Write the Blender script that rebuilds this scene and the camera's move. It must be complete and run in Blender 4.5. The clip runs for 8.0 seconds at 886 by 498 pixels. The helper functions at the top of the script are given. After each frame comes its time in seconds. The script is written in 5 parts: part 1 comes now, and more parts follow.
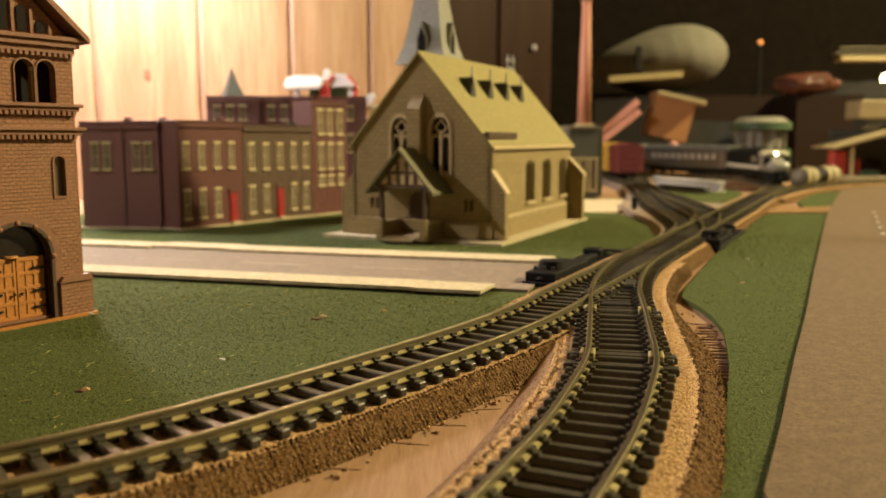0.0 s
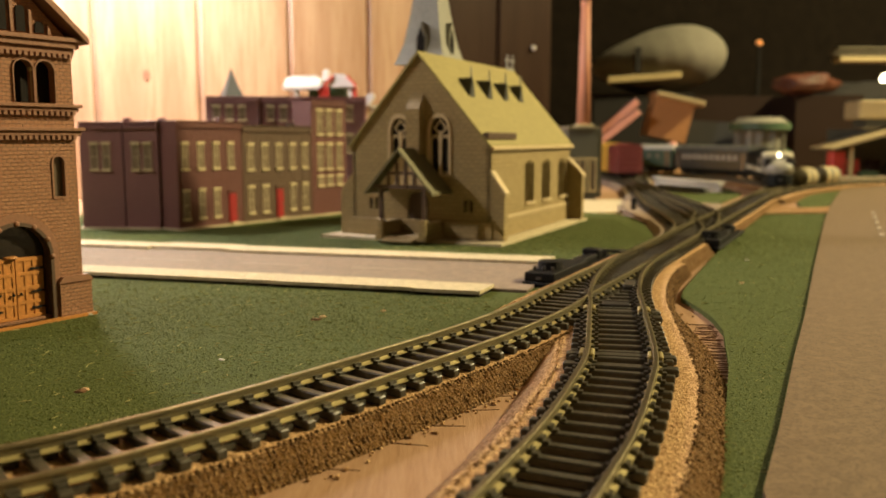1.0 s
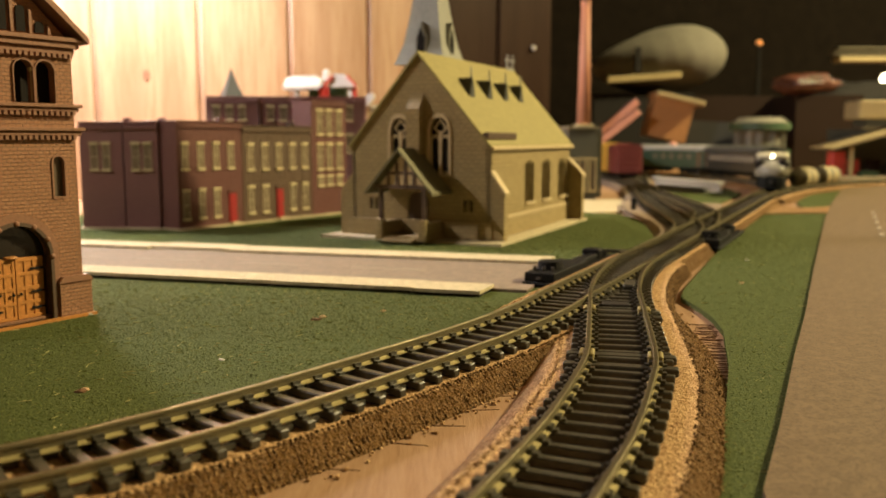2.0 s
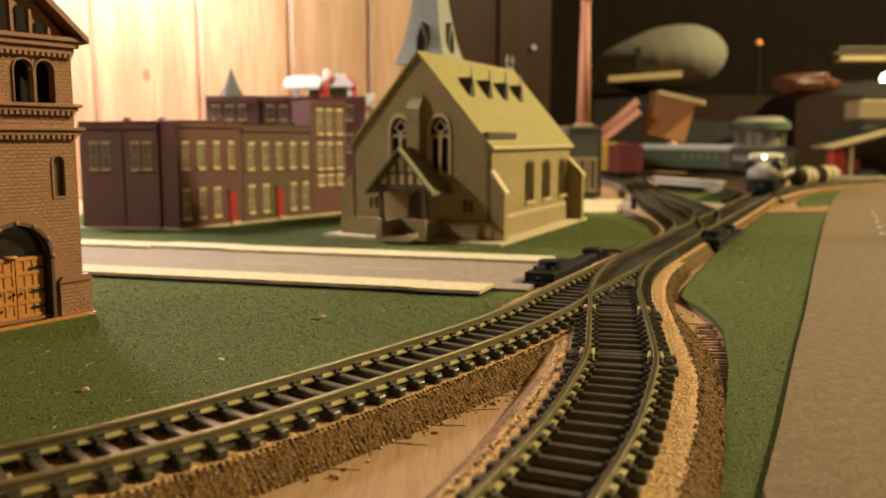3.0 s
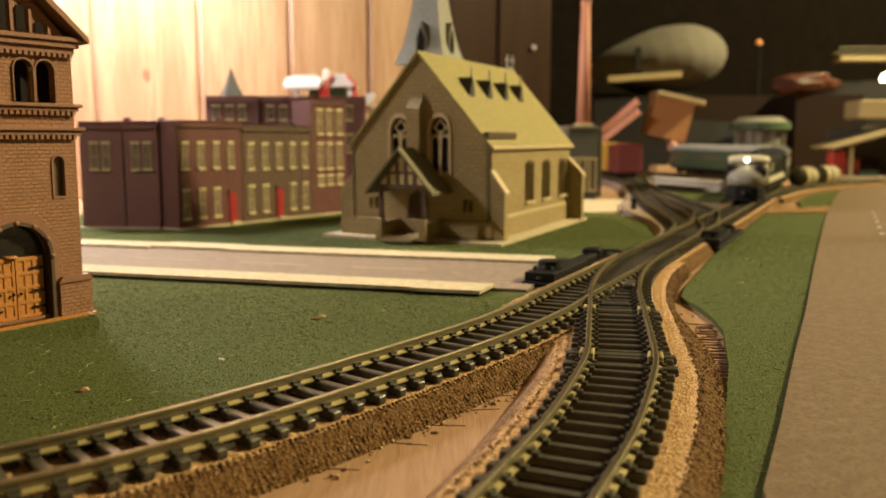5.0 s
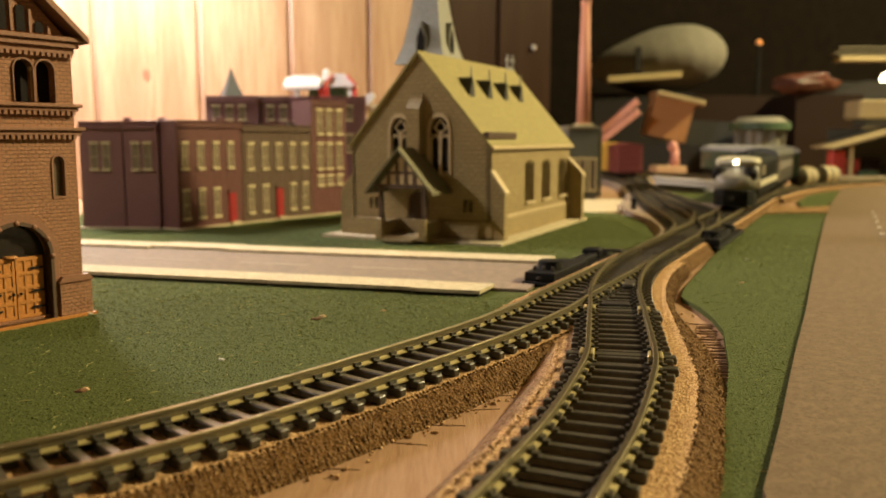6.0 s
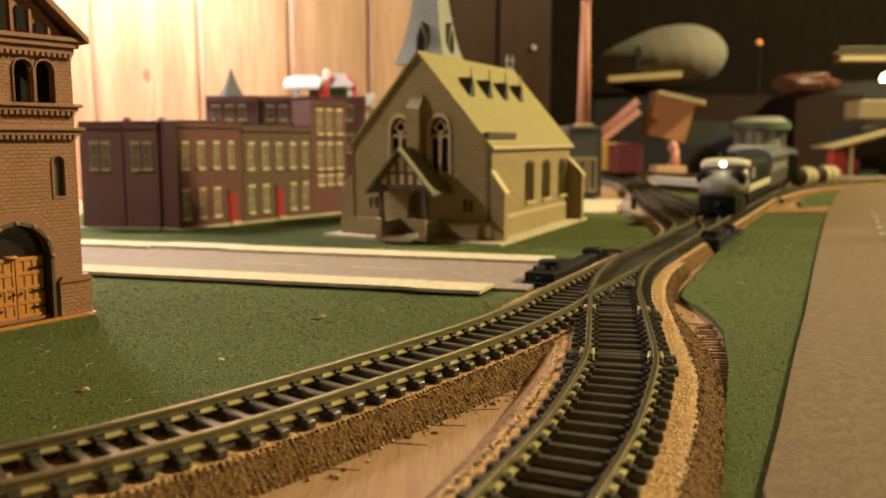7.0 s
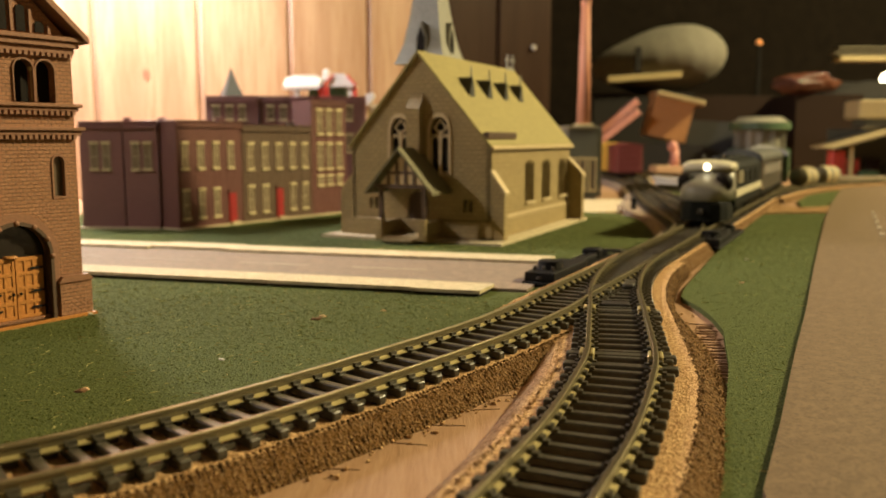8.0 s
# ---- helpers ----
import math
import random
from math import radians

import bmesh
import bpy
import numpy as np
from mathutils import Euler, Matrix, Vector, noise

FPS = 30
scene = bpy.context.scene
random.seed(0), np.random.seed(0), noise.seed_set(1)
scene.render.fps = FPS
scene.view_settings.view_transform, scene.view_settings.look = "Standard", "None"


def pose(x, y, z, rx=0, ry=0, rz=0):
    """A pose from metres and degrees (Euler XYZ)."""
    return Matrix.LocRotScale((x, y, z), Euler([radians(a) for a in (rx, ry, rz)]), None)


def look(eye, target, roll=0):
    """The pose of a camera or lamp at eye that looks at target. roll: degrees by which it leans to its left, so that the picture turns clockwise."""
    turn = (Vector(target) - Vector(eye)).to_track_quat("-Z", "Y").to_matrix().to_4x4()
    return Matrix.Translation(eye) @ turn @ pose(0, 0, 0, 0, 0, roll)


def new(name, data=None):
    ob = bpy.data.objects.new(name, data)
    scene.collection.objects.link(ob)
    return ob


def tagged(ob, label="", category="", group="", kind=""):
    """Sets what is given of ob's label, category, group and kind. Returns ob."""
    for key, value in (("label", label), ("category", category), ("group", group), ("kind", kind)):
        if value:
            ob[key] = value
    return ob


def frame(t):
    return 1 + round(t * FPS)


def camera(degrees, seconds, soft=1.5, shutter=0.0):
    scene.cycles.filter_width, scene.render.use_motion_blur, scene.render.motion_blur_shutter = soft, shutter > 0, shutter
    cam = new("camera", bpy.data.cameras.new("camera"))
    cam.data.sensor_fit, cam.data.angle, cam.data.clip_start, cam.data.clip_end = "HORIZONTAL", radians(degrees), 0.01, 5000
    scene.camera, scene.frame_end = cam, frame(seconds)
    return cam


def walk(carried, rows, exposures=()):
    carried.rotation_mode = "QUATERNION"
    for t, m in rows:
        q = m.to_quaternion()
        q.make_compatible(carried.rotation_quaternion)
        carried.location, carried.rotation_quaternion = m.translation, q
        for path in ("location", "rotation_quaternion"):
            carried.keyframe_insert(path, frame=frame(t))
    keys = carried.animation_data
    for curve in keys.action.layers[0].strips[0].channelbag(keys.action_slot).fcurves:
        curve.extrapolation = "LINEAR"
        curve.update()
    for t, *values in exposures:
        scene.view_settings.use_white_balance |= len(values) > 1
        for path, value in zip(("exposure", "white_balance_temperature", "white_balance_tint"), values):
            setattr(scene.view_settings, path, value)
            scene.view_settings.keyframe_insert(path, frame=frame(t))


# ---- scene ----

# camera
TILT = 90 - 7.415
cam = camera(55.0, 8.0, soft=1.6)
cam.data.dof.use_dof = True
cam.data.dof.focus_distance = 0.225
cam.data.dof.aperture_fstop = 20.0
px = math.degrees(1 / 1506.0)


def shake(dx, dy):
    return pose(0, 0, 0.0635, TILT + dy * px, 0, dx * px)


walk(cam, [(0.0, shake(1.2, 0.0)), (0.5, shake(0.0, -2.8)), (1.0, shake(0.0, 0.7)), (1.5, shake(0.0, 0.9)),
           (3.0, shake(0.0, 0.0)), (8.0, shake(0.0, 0.0))], exposures=[(0.0, 0.0), (8.0, 0.0)])

# world and lamps
world = bpy.data.worlds.new("room_air")
scene.world = world
world.use_nodes = True
world.node_tree.nodes["Background"].inputs[0].default_value = (1.0, 0.86, 0.70, 1)
world.node_tree.nodes["Background"].inputs[1].default_value = 0.031


def bulb(name, eye, watts, colour, radius):
    data = bpy.data.lights.new(name, "POINT")
    data.energy, data.color, data.shadow_soft_size = watts, colour, radius
    ob = new(name, data)
    ob.location = eye
    return ob


bulb("clamp_lamp_light", (-0.390, 0.720, 0.35), 13.0, (1.0, 0.96, 0.98), 0.04)
bulb("ceiling_lamp_light", (2.20, 0.90, 1.60), 545.0, (1.0, 0.83, 0.44), 0.09)


def cut_spot(name, watts, colour, radius, cone, eye, target):
    """An aimed spot; the cone is cut to keep light off the lawn."""
    data = bpy.data.lights.new(name, "SPOT")
    data.energy, data.color, data.shadow_soft_size = watts, colour, radius
    data.spot_size, data.spot_blend = math.radians(cone), 0.75
    new(name, data).matrix_basis = look(eye, target)


# Beam shaped to miss the near lawn; the shade is added.
cut_spot("town_lamp_light", 104.0, (1.0, 0.89, 0.80), 0.03, 44, (-1.15, 0.25, 0.74), (-0.06, 0.64, 0.03))
# Unseen extra lamp, added only to brighten the pine wall.
cut_spot("wall_lamp_light", 18.0, (1.0, 0.93, 0.92), 0.03, 118, (-0.270, 0.830, 0.40), (-0.345, 0.925, 0.29))


# materials
def rgb(c, k=1.0):
    return (c[0] * k, c[1] * k, c[2] * k, 1)


class Nodes:
    def __init__(self, name, rough=0.7, metal=0.0, spec=0.4):
        self.mat = bpy.data.materials.new(name)
        self.mat.use_nodes = True
        self.t = self.mat.node_tree
        self.b = self.t.nodes["Principled BSDF"]
        self.b.inputs["Roughness"].default_value = rough
        self.b.inputs["Metallic"].default_value = metal
        self.b.inputs["Specular IOR Level"].default_value = spec
        self.co = self.add("ShaderNodeTexCoord").outputs["Object"]

    def add(self, kind, **inputs):
        n = self.t.nodes.new(kind)
        for k, v in inputs.items():
            self.put(n, k.replace("_", " "), v)
        return n

    def put(self, n, key, v):
        if isinstance(v, bpy.types.NodeSocket):
            self.t.links.new(v, n.inputs[key])
        else:
            n.inputs[key].default_value = v

    def noise(self, scale, detail=4.0, rough=0.6, vec=None):
        n = self.add("ShaderNodeTexNoise", Scale=scale, Detail=detail, Roughness=rough)
        self.put(n, "Vector", vec or self.co)
        return n.outputs["Fac"]

    def voronoi(self, scale, vec=None):
        n = self.add("ShaderNodeTexVoronoi", Scale=scale)
        self.put(n, "Vector", vec or self.co)
        return n

    def ramp(self, fac, stops):
        n = self.add("ShaderNodeValToRGB", Fac=fac)
        e = n.color_ramp.elements
        e[0].position, e[0].color = stops[0][0], rgb(stops[0][1])
        e[1].position, e[1].color = stops[-1][0], rgb(stops[-1][1])
        for p, c in stops[1:-1]:
            x = e.new(p)
            x.color = rgb(c)
        return n.outputs["Color"]

    def mix(self, fac, a, b, blend="MIX"):
        n = self.t.nodes.new("ShaderNodeMix")
        n.data_type, n.blend_type = "RGBA", blend
        for key, v in ((0, fac), (6, a), (7, b)):
            if isinstance(v, bpy.types.NodeSocket):
                self.t.links.new(v, n.inputs[key])
            else:
                n.inputs[key].default_value = v
        return n.outputs[2]

    def maths(self, op, a, b=0.0):
        n = self.t.nodes.new("ShaderNodeMath")
        n.operation = op
        for key, v in ((0, a), (1, b)):
            if isinstance(v, bpy.types.NodeSocket):
                self.t.links.new(v, n.inputs[key])
            else:
                n.inputs[key].default_value = v
        return n.outputs[0]

    def bump(self, height, dist, strength=1.0):
        n = self.add("ShaderNodeBump", Height=height, Strength=strength, Distance=dist)
        old = self.b.inputs["Normal"].links
        if old:
            self.t.links.new(old[0].from_socket, n.inputs["Normal"])
        self.t.links.new(n.outputs[0], self.b.inputs["Normal"])

    def base(self, v):
        self.put(self.b, "Base Color", v)
        return self

    def rough(self, v):
        self.put(self.b, "Roughness", v)


def painted(name, c, rough=0.55, vary=0.25, scale=300.0, metal=0.0, bump=0.0001, spec=0.4):
    """Plain plastic, card or metal with grain at two scales."""
    n = Nodes(name, rough, metal, spec)
    small, large = n.noise(scale * 4), n.noise(scale * 0.25, 3)
    col = n.ramp(small, [(0.3, [x * (1 - vary) for x in c]), (0.7, [min(1, x * (1 + vary)) for x in c])])
    n.base(n.mix(n.maths("MULTIPLY", large, 0.5), col, rgb(c, 1 - vary)))
    n.bump(small, bump)
    return n.mat


def bricks(name, a, b, mortar, course, rough=0.7, length=2.6, bump=0.00025, joint=0.09):
    """Moulded masonry; course is the height of one course in metres."""
    n = Nodes(name, rough, 0, 0.35)
    sep = n.add("ShaderNodeSeparateXYZ", Vector=n.co)
    u = n.maths("ADD", sep.outputs[0], sep.outputs[1])
    com = n.add("ShaderNodeCombineXYZ", X=u, Y=sep.outputs[2], Z=0.0)
    br = n.add("ShaderNodeTexBrick", Vector=com.outputs[0], Color1=rgb(a), Color2=rgb(b), Mortar=rgb(mortar),
               Scale=1.0, Mortar_Size=course * joint, Brick_Width=course * length, Row_Height=course, Mortar_Smooth=0.4)
    stain = n.noise(60, 4)
    grain = n.noise(2500, 2)
    col = n.mix(n.maths("MULTIPLY", stain, 0.55), br.outputs["Color"], rgb([x * 0.72 for x in a]))
    col = n.mix(0.25, col, n.ramp(grain, [(0.3, [x * 0.6 for x in a]), (0.7, [min(1, x * 1.4) for x in a])]))
    n.base(col)
    n.bump(n.maths("SUBTRACT", 1.0, br.outputs["Fac"]), bump)
    n.bump(grain, bump * 0.35)
    return n.mat


def grass_material():
    n = Nodes("grass_mat_fibre", 0.95, 0, 0.1)
    a, b = n.noise(1400, 3, 0.7), n.noise(35, 4)
    col = n.ramp(a, [(0.34, (0.034, 0.043, 0.014)), (0.5, (0.074, 0.092, 0.028)), (0.66, (0.130, 0.148, 0.054))])
    col = n.mix(n.maths("MULTIPLY", b, 0.6), col, rgb((0.070, 0.088, 0.026)))
    n.base(col)
    n.bump(a, 0.0006)
    return n.mat


def tuft_material():
    n = Nodes("grass_fibre_tuft", 0.95, 0, 0.1)
    r = n.add("ShaderNodeNewGeometry").outputs["Random Per Island"]
    n.base(n.ramp(r, [(0.0, (0.052, 0.064, 0.019)), (0.4, (0.073, 0.091, 0.028)), (0.75, (0.112, 0.134, 0.045)), (0.97, (0.19, 0.20, 0.07)), (1.0, (0.36, 0.30, 0.14))]))
    return n.mat


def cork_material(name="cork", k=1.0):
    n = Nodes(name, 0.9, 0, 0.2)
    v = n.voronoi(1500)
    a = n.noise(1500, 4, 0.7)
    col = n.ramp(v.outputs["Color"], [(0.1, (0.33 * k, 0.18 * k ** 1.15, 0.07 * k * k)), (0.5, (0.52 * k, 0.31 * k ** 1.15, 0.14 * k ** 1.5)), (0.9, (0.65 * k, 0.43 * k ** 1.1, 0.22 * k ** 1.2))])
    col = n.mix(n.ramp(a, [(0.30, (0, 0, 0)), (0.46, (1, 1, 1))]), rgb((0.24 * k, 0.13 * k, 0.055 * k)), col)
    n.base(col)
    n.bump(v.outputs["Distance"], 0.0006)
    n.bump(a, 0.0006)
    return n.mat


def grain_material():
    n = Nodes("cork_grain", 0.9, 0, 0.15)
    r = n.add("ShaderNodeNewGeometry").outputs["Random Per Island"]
    # Kept dark to agree with the shade coloured into the cork sides.
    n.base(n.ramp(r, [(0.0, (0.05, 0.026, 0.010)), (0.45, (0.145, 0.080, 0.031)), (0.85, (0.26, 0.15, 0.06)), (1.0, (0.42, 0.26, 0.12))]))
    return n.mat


def board_material():
    n = Nodes("fibreboard", 0.85, 0, 0.25)
    m = n.add("ShaderNodeMapping", Vector=n.co)
    m.inputs["Rotation"].default_value = (0, 0, -0.9)
    m.inputs["Scale"].default_value = (1, 0.12, 1)
    a, b = n.noise(420, 5, 0.7, m.outputs[0]), n.noise(40, 4)
    col = n.ramp(a, [(0.25, (0.25, 0.135, 0.070)), (0.5, (0.34, 0.205, 0.118)), (0.75, (0.41, 0.265, 0.165))])
    n.base(n.mix(n.maths("MULTIPLY", b, 0.6), col, rgb((0.29, 0.165, 0.085))))
    n.bump(a, 0.0003)
    return n.mat


def card_material(name, c, spots=0.12):
    n = Nodes(name, 0.8, 0, 0.3)
    a, b, d = n.noise(2200, 3, 0.8), n.noise(25, 5, 0.7), n.noise(260, 4)
    col = n.ramp(a, [(0.3, [x * (1 - spots) for x in c]), (0.7, [x * (1 + spots) for x in c])])
    col = n.mix(n.maths("MULTIPLY", b, 0.7), col, rgb([x * 0.66 for x in c]))
    col = n.mix(n.ramp(d, [(0.42, (0, 0, 0)), (0.7, (0.6, 0.6, 0.6))]), col, rgb([x * 1.35 for x in c]))
    e = n.noise(900, 3, 0.7)
    col = n.mix(n.ramp(e, [(0.5, (0, 0, 0)), (0.66, (0.7, 0.7, 0.7))]), col, rgb([x * 0.5 for x in c]))
    n.base(col)
    n.bump(a, 0.00012)
    return n.mat


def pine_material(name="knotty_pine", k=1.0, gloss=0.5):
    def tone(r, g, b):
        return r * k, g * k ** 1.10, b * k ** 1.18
    n = Nodes(name, 0.45, 0, gloss)
    rnd = n.add("ShaderNodeObjectInfo").outputs["Random"]
    off = n.add("ShaderNodeCombineXYZ", X=n.maths("MULTIPLY", rnd, 3.0), Y=0.0, Z=n.maths("MULTIPLY", rnd, 7.0))
    va = n.t.nodes.new("ShaderNodeVectorMath")
    n.t.links.new(n.co, va.inputs[0])
    n.t.links.new(off.outputs[0], va.inputs[1])
    m = n.add("ShaderNodeMapping", Vector=va.outputs[0])
    m.inputs["Scale"].default_value = (1, 1, 0.09)
    wob = n.noise(16, 3, 0.5, m.outputs[0])
    w = n.add("ShaderNodeTexWave", Vector=m.outputs[0], Scale=5.0, Distortion=11.0, Detail=3.0, Detail_Scale=1.4)
    fine = n.noise(190, 5, 0.7, m.outputs[0])
    kv = n.add("ShaderNodeMapping", Vector=va.outputs[0])
    kv.inputs["Scale"].default_value = (1, 1, 0.45)
    knot = n.voronoi(5.5, kv.outputs[0])
    col = n.ramp(w.outputs["Fac"], [(0.1, tone(0.32, 0.19, 0.115)), (0.55, tone(0.37, 0.23, 0.145)), (0.95, tone(0.41, 0.27, 0.17))])
    col = n.mix(n.maths("MULTIPLY", wob, 0.6), col, rgb(tone(0.33, 0.19, 0.11)))
    col = n.mix(n.ramp(fine, [(0.44, (0, 0, 0)), (0.66, (0.6, 0.6, 0.6))]), col, rgb(tone(0.24, 0.11, 0.05)))
    col = n.mix(n.ramp(knot.outputs["Distance"], [(0.03, (1, 1, 1)), (0.11, (0, 0, 0))]), col, rgb(tone(0.13, 0.045, 0.016)))
    n.base(col)
    n.bump(fine, 0.0004)
    return n.mat


M = {}
M["grass"], M["tuft"], M["cork"], M["board"], M["pine"] = grass_material(), tuft_material(), cork_material("cork", 1.12), board_material(), pine_material()
# Cork again but darker: shade on the sloping sides, put into colour.
M["cork_shade"] = cork_material("broken_cork_edge", 0.34)
# Cork at a darker even tone for the flat strip.
M["flatcork"] = cork_material("weathered_flat_cork", 0.62)
M["grain"] = grain_material()
M["ballast"] = card_material("dusty_grey_brown_ballast", (0.27, 0.205, 0.145), 0.35)
M["asphalt"] = card_material("grey_brown_road_card", (0.160, 0.108, 0.058), 0.4)
M["lane"] = card_material("pale_grey_street_card", (0.235, 0.180, 0.132), 0.08)
M["kerb"] = card_material("cream_pavement_card", (0.52, 0.44, 0.28), 0.06)
M["line"] = painted("worn_white_line", (0.36, 0.31, 0.23), 0.8)
M["tie"] = painted("black_moulded_plastic", (0.062, 0.055, 0.040), 0.30, 0.4, 300, 0.0, 0.00012, 0.5)
# Light on the rail is in the colours: dark web, bright foot.
M["rail"] = painted("tarnished_rail_web", (0.20, 0.168, 0.092), 0.4, 0.2, 900, 0.6)
M["foot"] = painted("brass_rail_foot", (0.42, 0.35, 0.16), 0.4, 0.15, 900, 0.5)
M["railtop"] = painted("polished_nickel_railhead", (0.22, 0.188, 0.112), 0.40, 0.15, 900, 1.0)
M["black"] = painted("black_plastic_case", (0.010, 0.009, 0.008), 0.6, 0.3, 300, 0.0, 0.0001, 0.15)
M["stone"] = bricks("tan_moulded_stone", (0.385, 0.288, 0.128), (0.285, 0.206, 0.090), (0.15, 0.108, 0.052), 0.0026, 0.65, 1.8, 0.0006, 0.12)
M["stonetrim"] = painted("tan_plastic_trim", (0.54, 0.42, 0.24), 0.55)
M["churchroof"] = painted("weathered_olive_roof", (0.275, 0.228, 0.074), 0.65, 0.2, 90)
# The nave's shade on the porch roof is put into this colour.
M["porchroof"] = painted("dark_mossy_roof", (0.13, 0.115, 0.055), 0.65, 0.25, 150)
M["slate"] = painted("dark_slate_plastic", (0.055, 0.056, 0.05), 0.55)
# Pine once more, with the lamp's fall-off put into the colour.
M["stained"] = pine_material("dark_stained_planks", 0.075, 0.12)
M["spire"] = painted("grey_slate_plastic", (0.24, 0.235, 0.195), 0.6, 0.2, 150)
M["timber"] = painted("dark_brown_timber", (0.085, 0.05, 0.03), 0.6)
# Near-black; inside the buildings it stands in for unlit depth.
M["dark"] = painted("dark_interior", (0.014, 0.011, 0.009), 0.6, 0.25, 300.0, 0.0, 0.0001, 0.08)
M["glass"] = painted("smoky_window_plastic", (0.12, 0.092, 0.066), 0.18, 0.1, 200, 0.0, 0.00005)
M["brown"] = bricks("red_brown_brick", (0.36, 0.172, 0.088), (0.28, 0.126, 0.066), (0.095, 0.050, 0.031), 0.00125, 0.6, 2.0, 0.0009, 0.15)
M["maroon"] = painted("maroon_brick_plastic", (0.17, 0.055, 0.045), 0.5, 0.2, 180)
M["purple"] = bricks("plum_brick", (0.215, 0.098, 0.092), (0.19, 0.083, 0.078), (0.16, 0.075, 0.068), 0.0012, 0.5)
M["redbrick"] = bricks("rust_red_brick", (0.130, 0.048, 0.038), (0.112, 0.040, 0.032), (0.10, 0.040, 0.032), 0.0012, 0.55)
M["olivebrick"] = bricks("olive_brown_brick", (0.105, 0.064, 0.037), (0.090, 0.053, 0.031), (0.08, 0.046, 0.029), 0.0012, 0.55)
M["lintel"] = painted("cream_lintel_paint", (0.56, 0.47, 0.27), 0.6)
M["reddoor"] = painted("red_door_paint", (0.30, 0.024, 0.022), 0.4)
M["oak"] = painted("orange_oak_door", (0.46, 0.19, 0.045), 0.5, 0.25, 220)
M["terracotta"] = painted("brown_plastic_cornice", (0.25, 0.12, 0.07), 0.55)


# mesh tools
def part(name, bm, mat, parent=None, label="", smooth=False, kind=""):
    me = bpy.data.meshes.new(name)
    bmesh.ops.recalc_face_normals(bm, faces=bm.faces)
    bm.to_mesh(me)
    bm.free()
    me.materials.append(mat)
    if smooth:
        for p in me.polygons:
            p.use_smooth = True
    ob = new(name, me)
    if parent:
        ob.parent = parent
    return tagged(ob, label=label, kind=kind)


def again(ob, m, parent=None):
    """Another piece on the same mesh."""
    o = new(ob.name.split(".")[0], ob.data)
    o.parent = parent or ob.parent
    o.matrix_basis = m
    return o


def thing(name, label, category, m=None, group="", kind=""):
    ob = new(name)
    ob.empty_display_size = 0.01
    if m:
        ob.matrix_basis = m
    return tagged(ob, label, category, group, kind)


def box(bm, x0, x1, y0, y1, z0, z1, bevel=0.0, m=None):
    vs = [bm.verts.new((x, y, z)) for z in (z0, z1) for y in (y0, y1) for x in (x0, x1)]
    fs = [bm.faces.new([vs[i] for i in q]) for q in ((0, 2, 3, 1), (4, 5, 7, 6), (0, 1, 5, 4), (2, 6, 7, 3), (0, 4, 6, 2), (1, 3, 7, 5))]
    if bevel:
        r = bmesh.ops.bevel(bm, geom=list({e for f in fs for e in f.edges}), offset=bevel, segments=1, affect="EDGES")
        vs = list({v for v in vs if v.is_valid} | {v for f in r["faces"] for v in f.verts})
    if m:
        bmesh.ops.transform(bm, matrix=m, verts=vs)
    return bm


def slab(*a, **k):
    return box(bmesh.new(), *a, **k)


def prism(bm, poly, lo, hi, axis="y"):
    """A polygon of (a, z) pairs drawn along y, of (b, z) pairs along x, or of (x, y) pairs along z."""
    def at(p, q):
        return {"y": (p[0], q, p[1]), "x": (q, p[0], p[1]), "z": (p[0], p[1], q)}[axis]
    a, b = [bm.verts.new(at(p, lo)) for p in poly], [bm.verts.new(at(p, hi)) for p in poly]
    bm.faces.new(a), bm.faces.new(b[::-1])
    for i in range(len(poly)):
        j = (i + 1) % len(poly)
        bm.faces.new((a[i], a[j], b[j], b[i]))
    return bm


def tube(bm, x, y, z0, z1, r0, r1=None, n=16):
    r1 = r0 if r1 is None else r1
    bmesh.ops.create_cone(bm, cap_ends=True, segments=n, radius1=r0, radius2=r1, depth=z1 - z0,
                          matrix=Matrix.Translation((x, y, (z0 + z1) / 2)))
    return bm


def arch(w, z0, z1, pointed=False, n=8):
    """Outline of an arched opening, centred on 0."""
    h = w / 2
    if pointed:
        top = [(h * math.cos(math.pi / 2 * i / n) ** 0.8, z1 - h * 1.6 + h * 1.6 * math.sin(math.pi / 2 * i / n)) for i in range(n + 1)]
        return [(-h, z0), (h, z0)] + top + [(-x, z) for x, z in top[-2::-1]]
    top = [(h * math.cos(math.pi * i / (2 * n)), z1 - h + h * math.sin(math.pi * i / (2 * n))) for i in range(2 * n + 1)]
    return [(-h, z0), (h, z0)] + top


def shifted(poly, dx):
    return [(x + dx, z) for x, z in poly]


def ring(bm, outer, inner, lo, hi):
    """A frame between two outlines of equal length, in the x-z plane, from y=lo to y=hi."""
    n = len(outer)
    vs = [[bm.verts.new((p[0], q, p[1])) for p in poly] for poly in (outer, inner) for q in (lo, hi)]
    for i in range(n):
        j = (i + 1) % n
        for a, b in ((0, 1), (1, 3), (3, 2), (2, 0)):
            bm.faces.new((vs[a][i], vs[a][j], vs[b][j], vs[b][i]))
    return bm


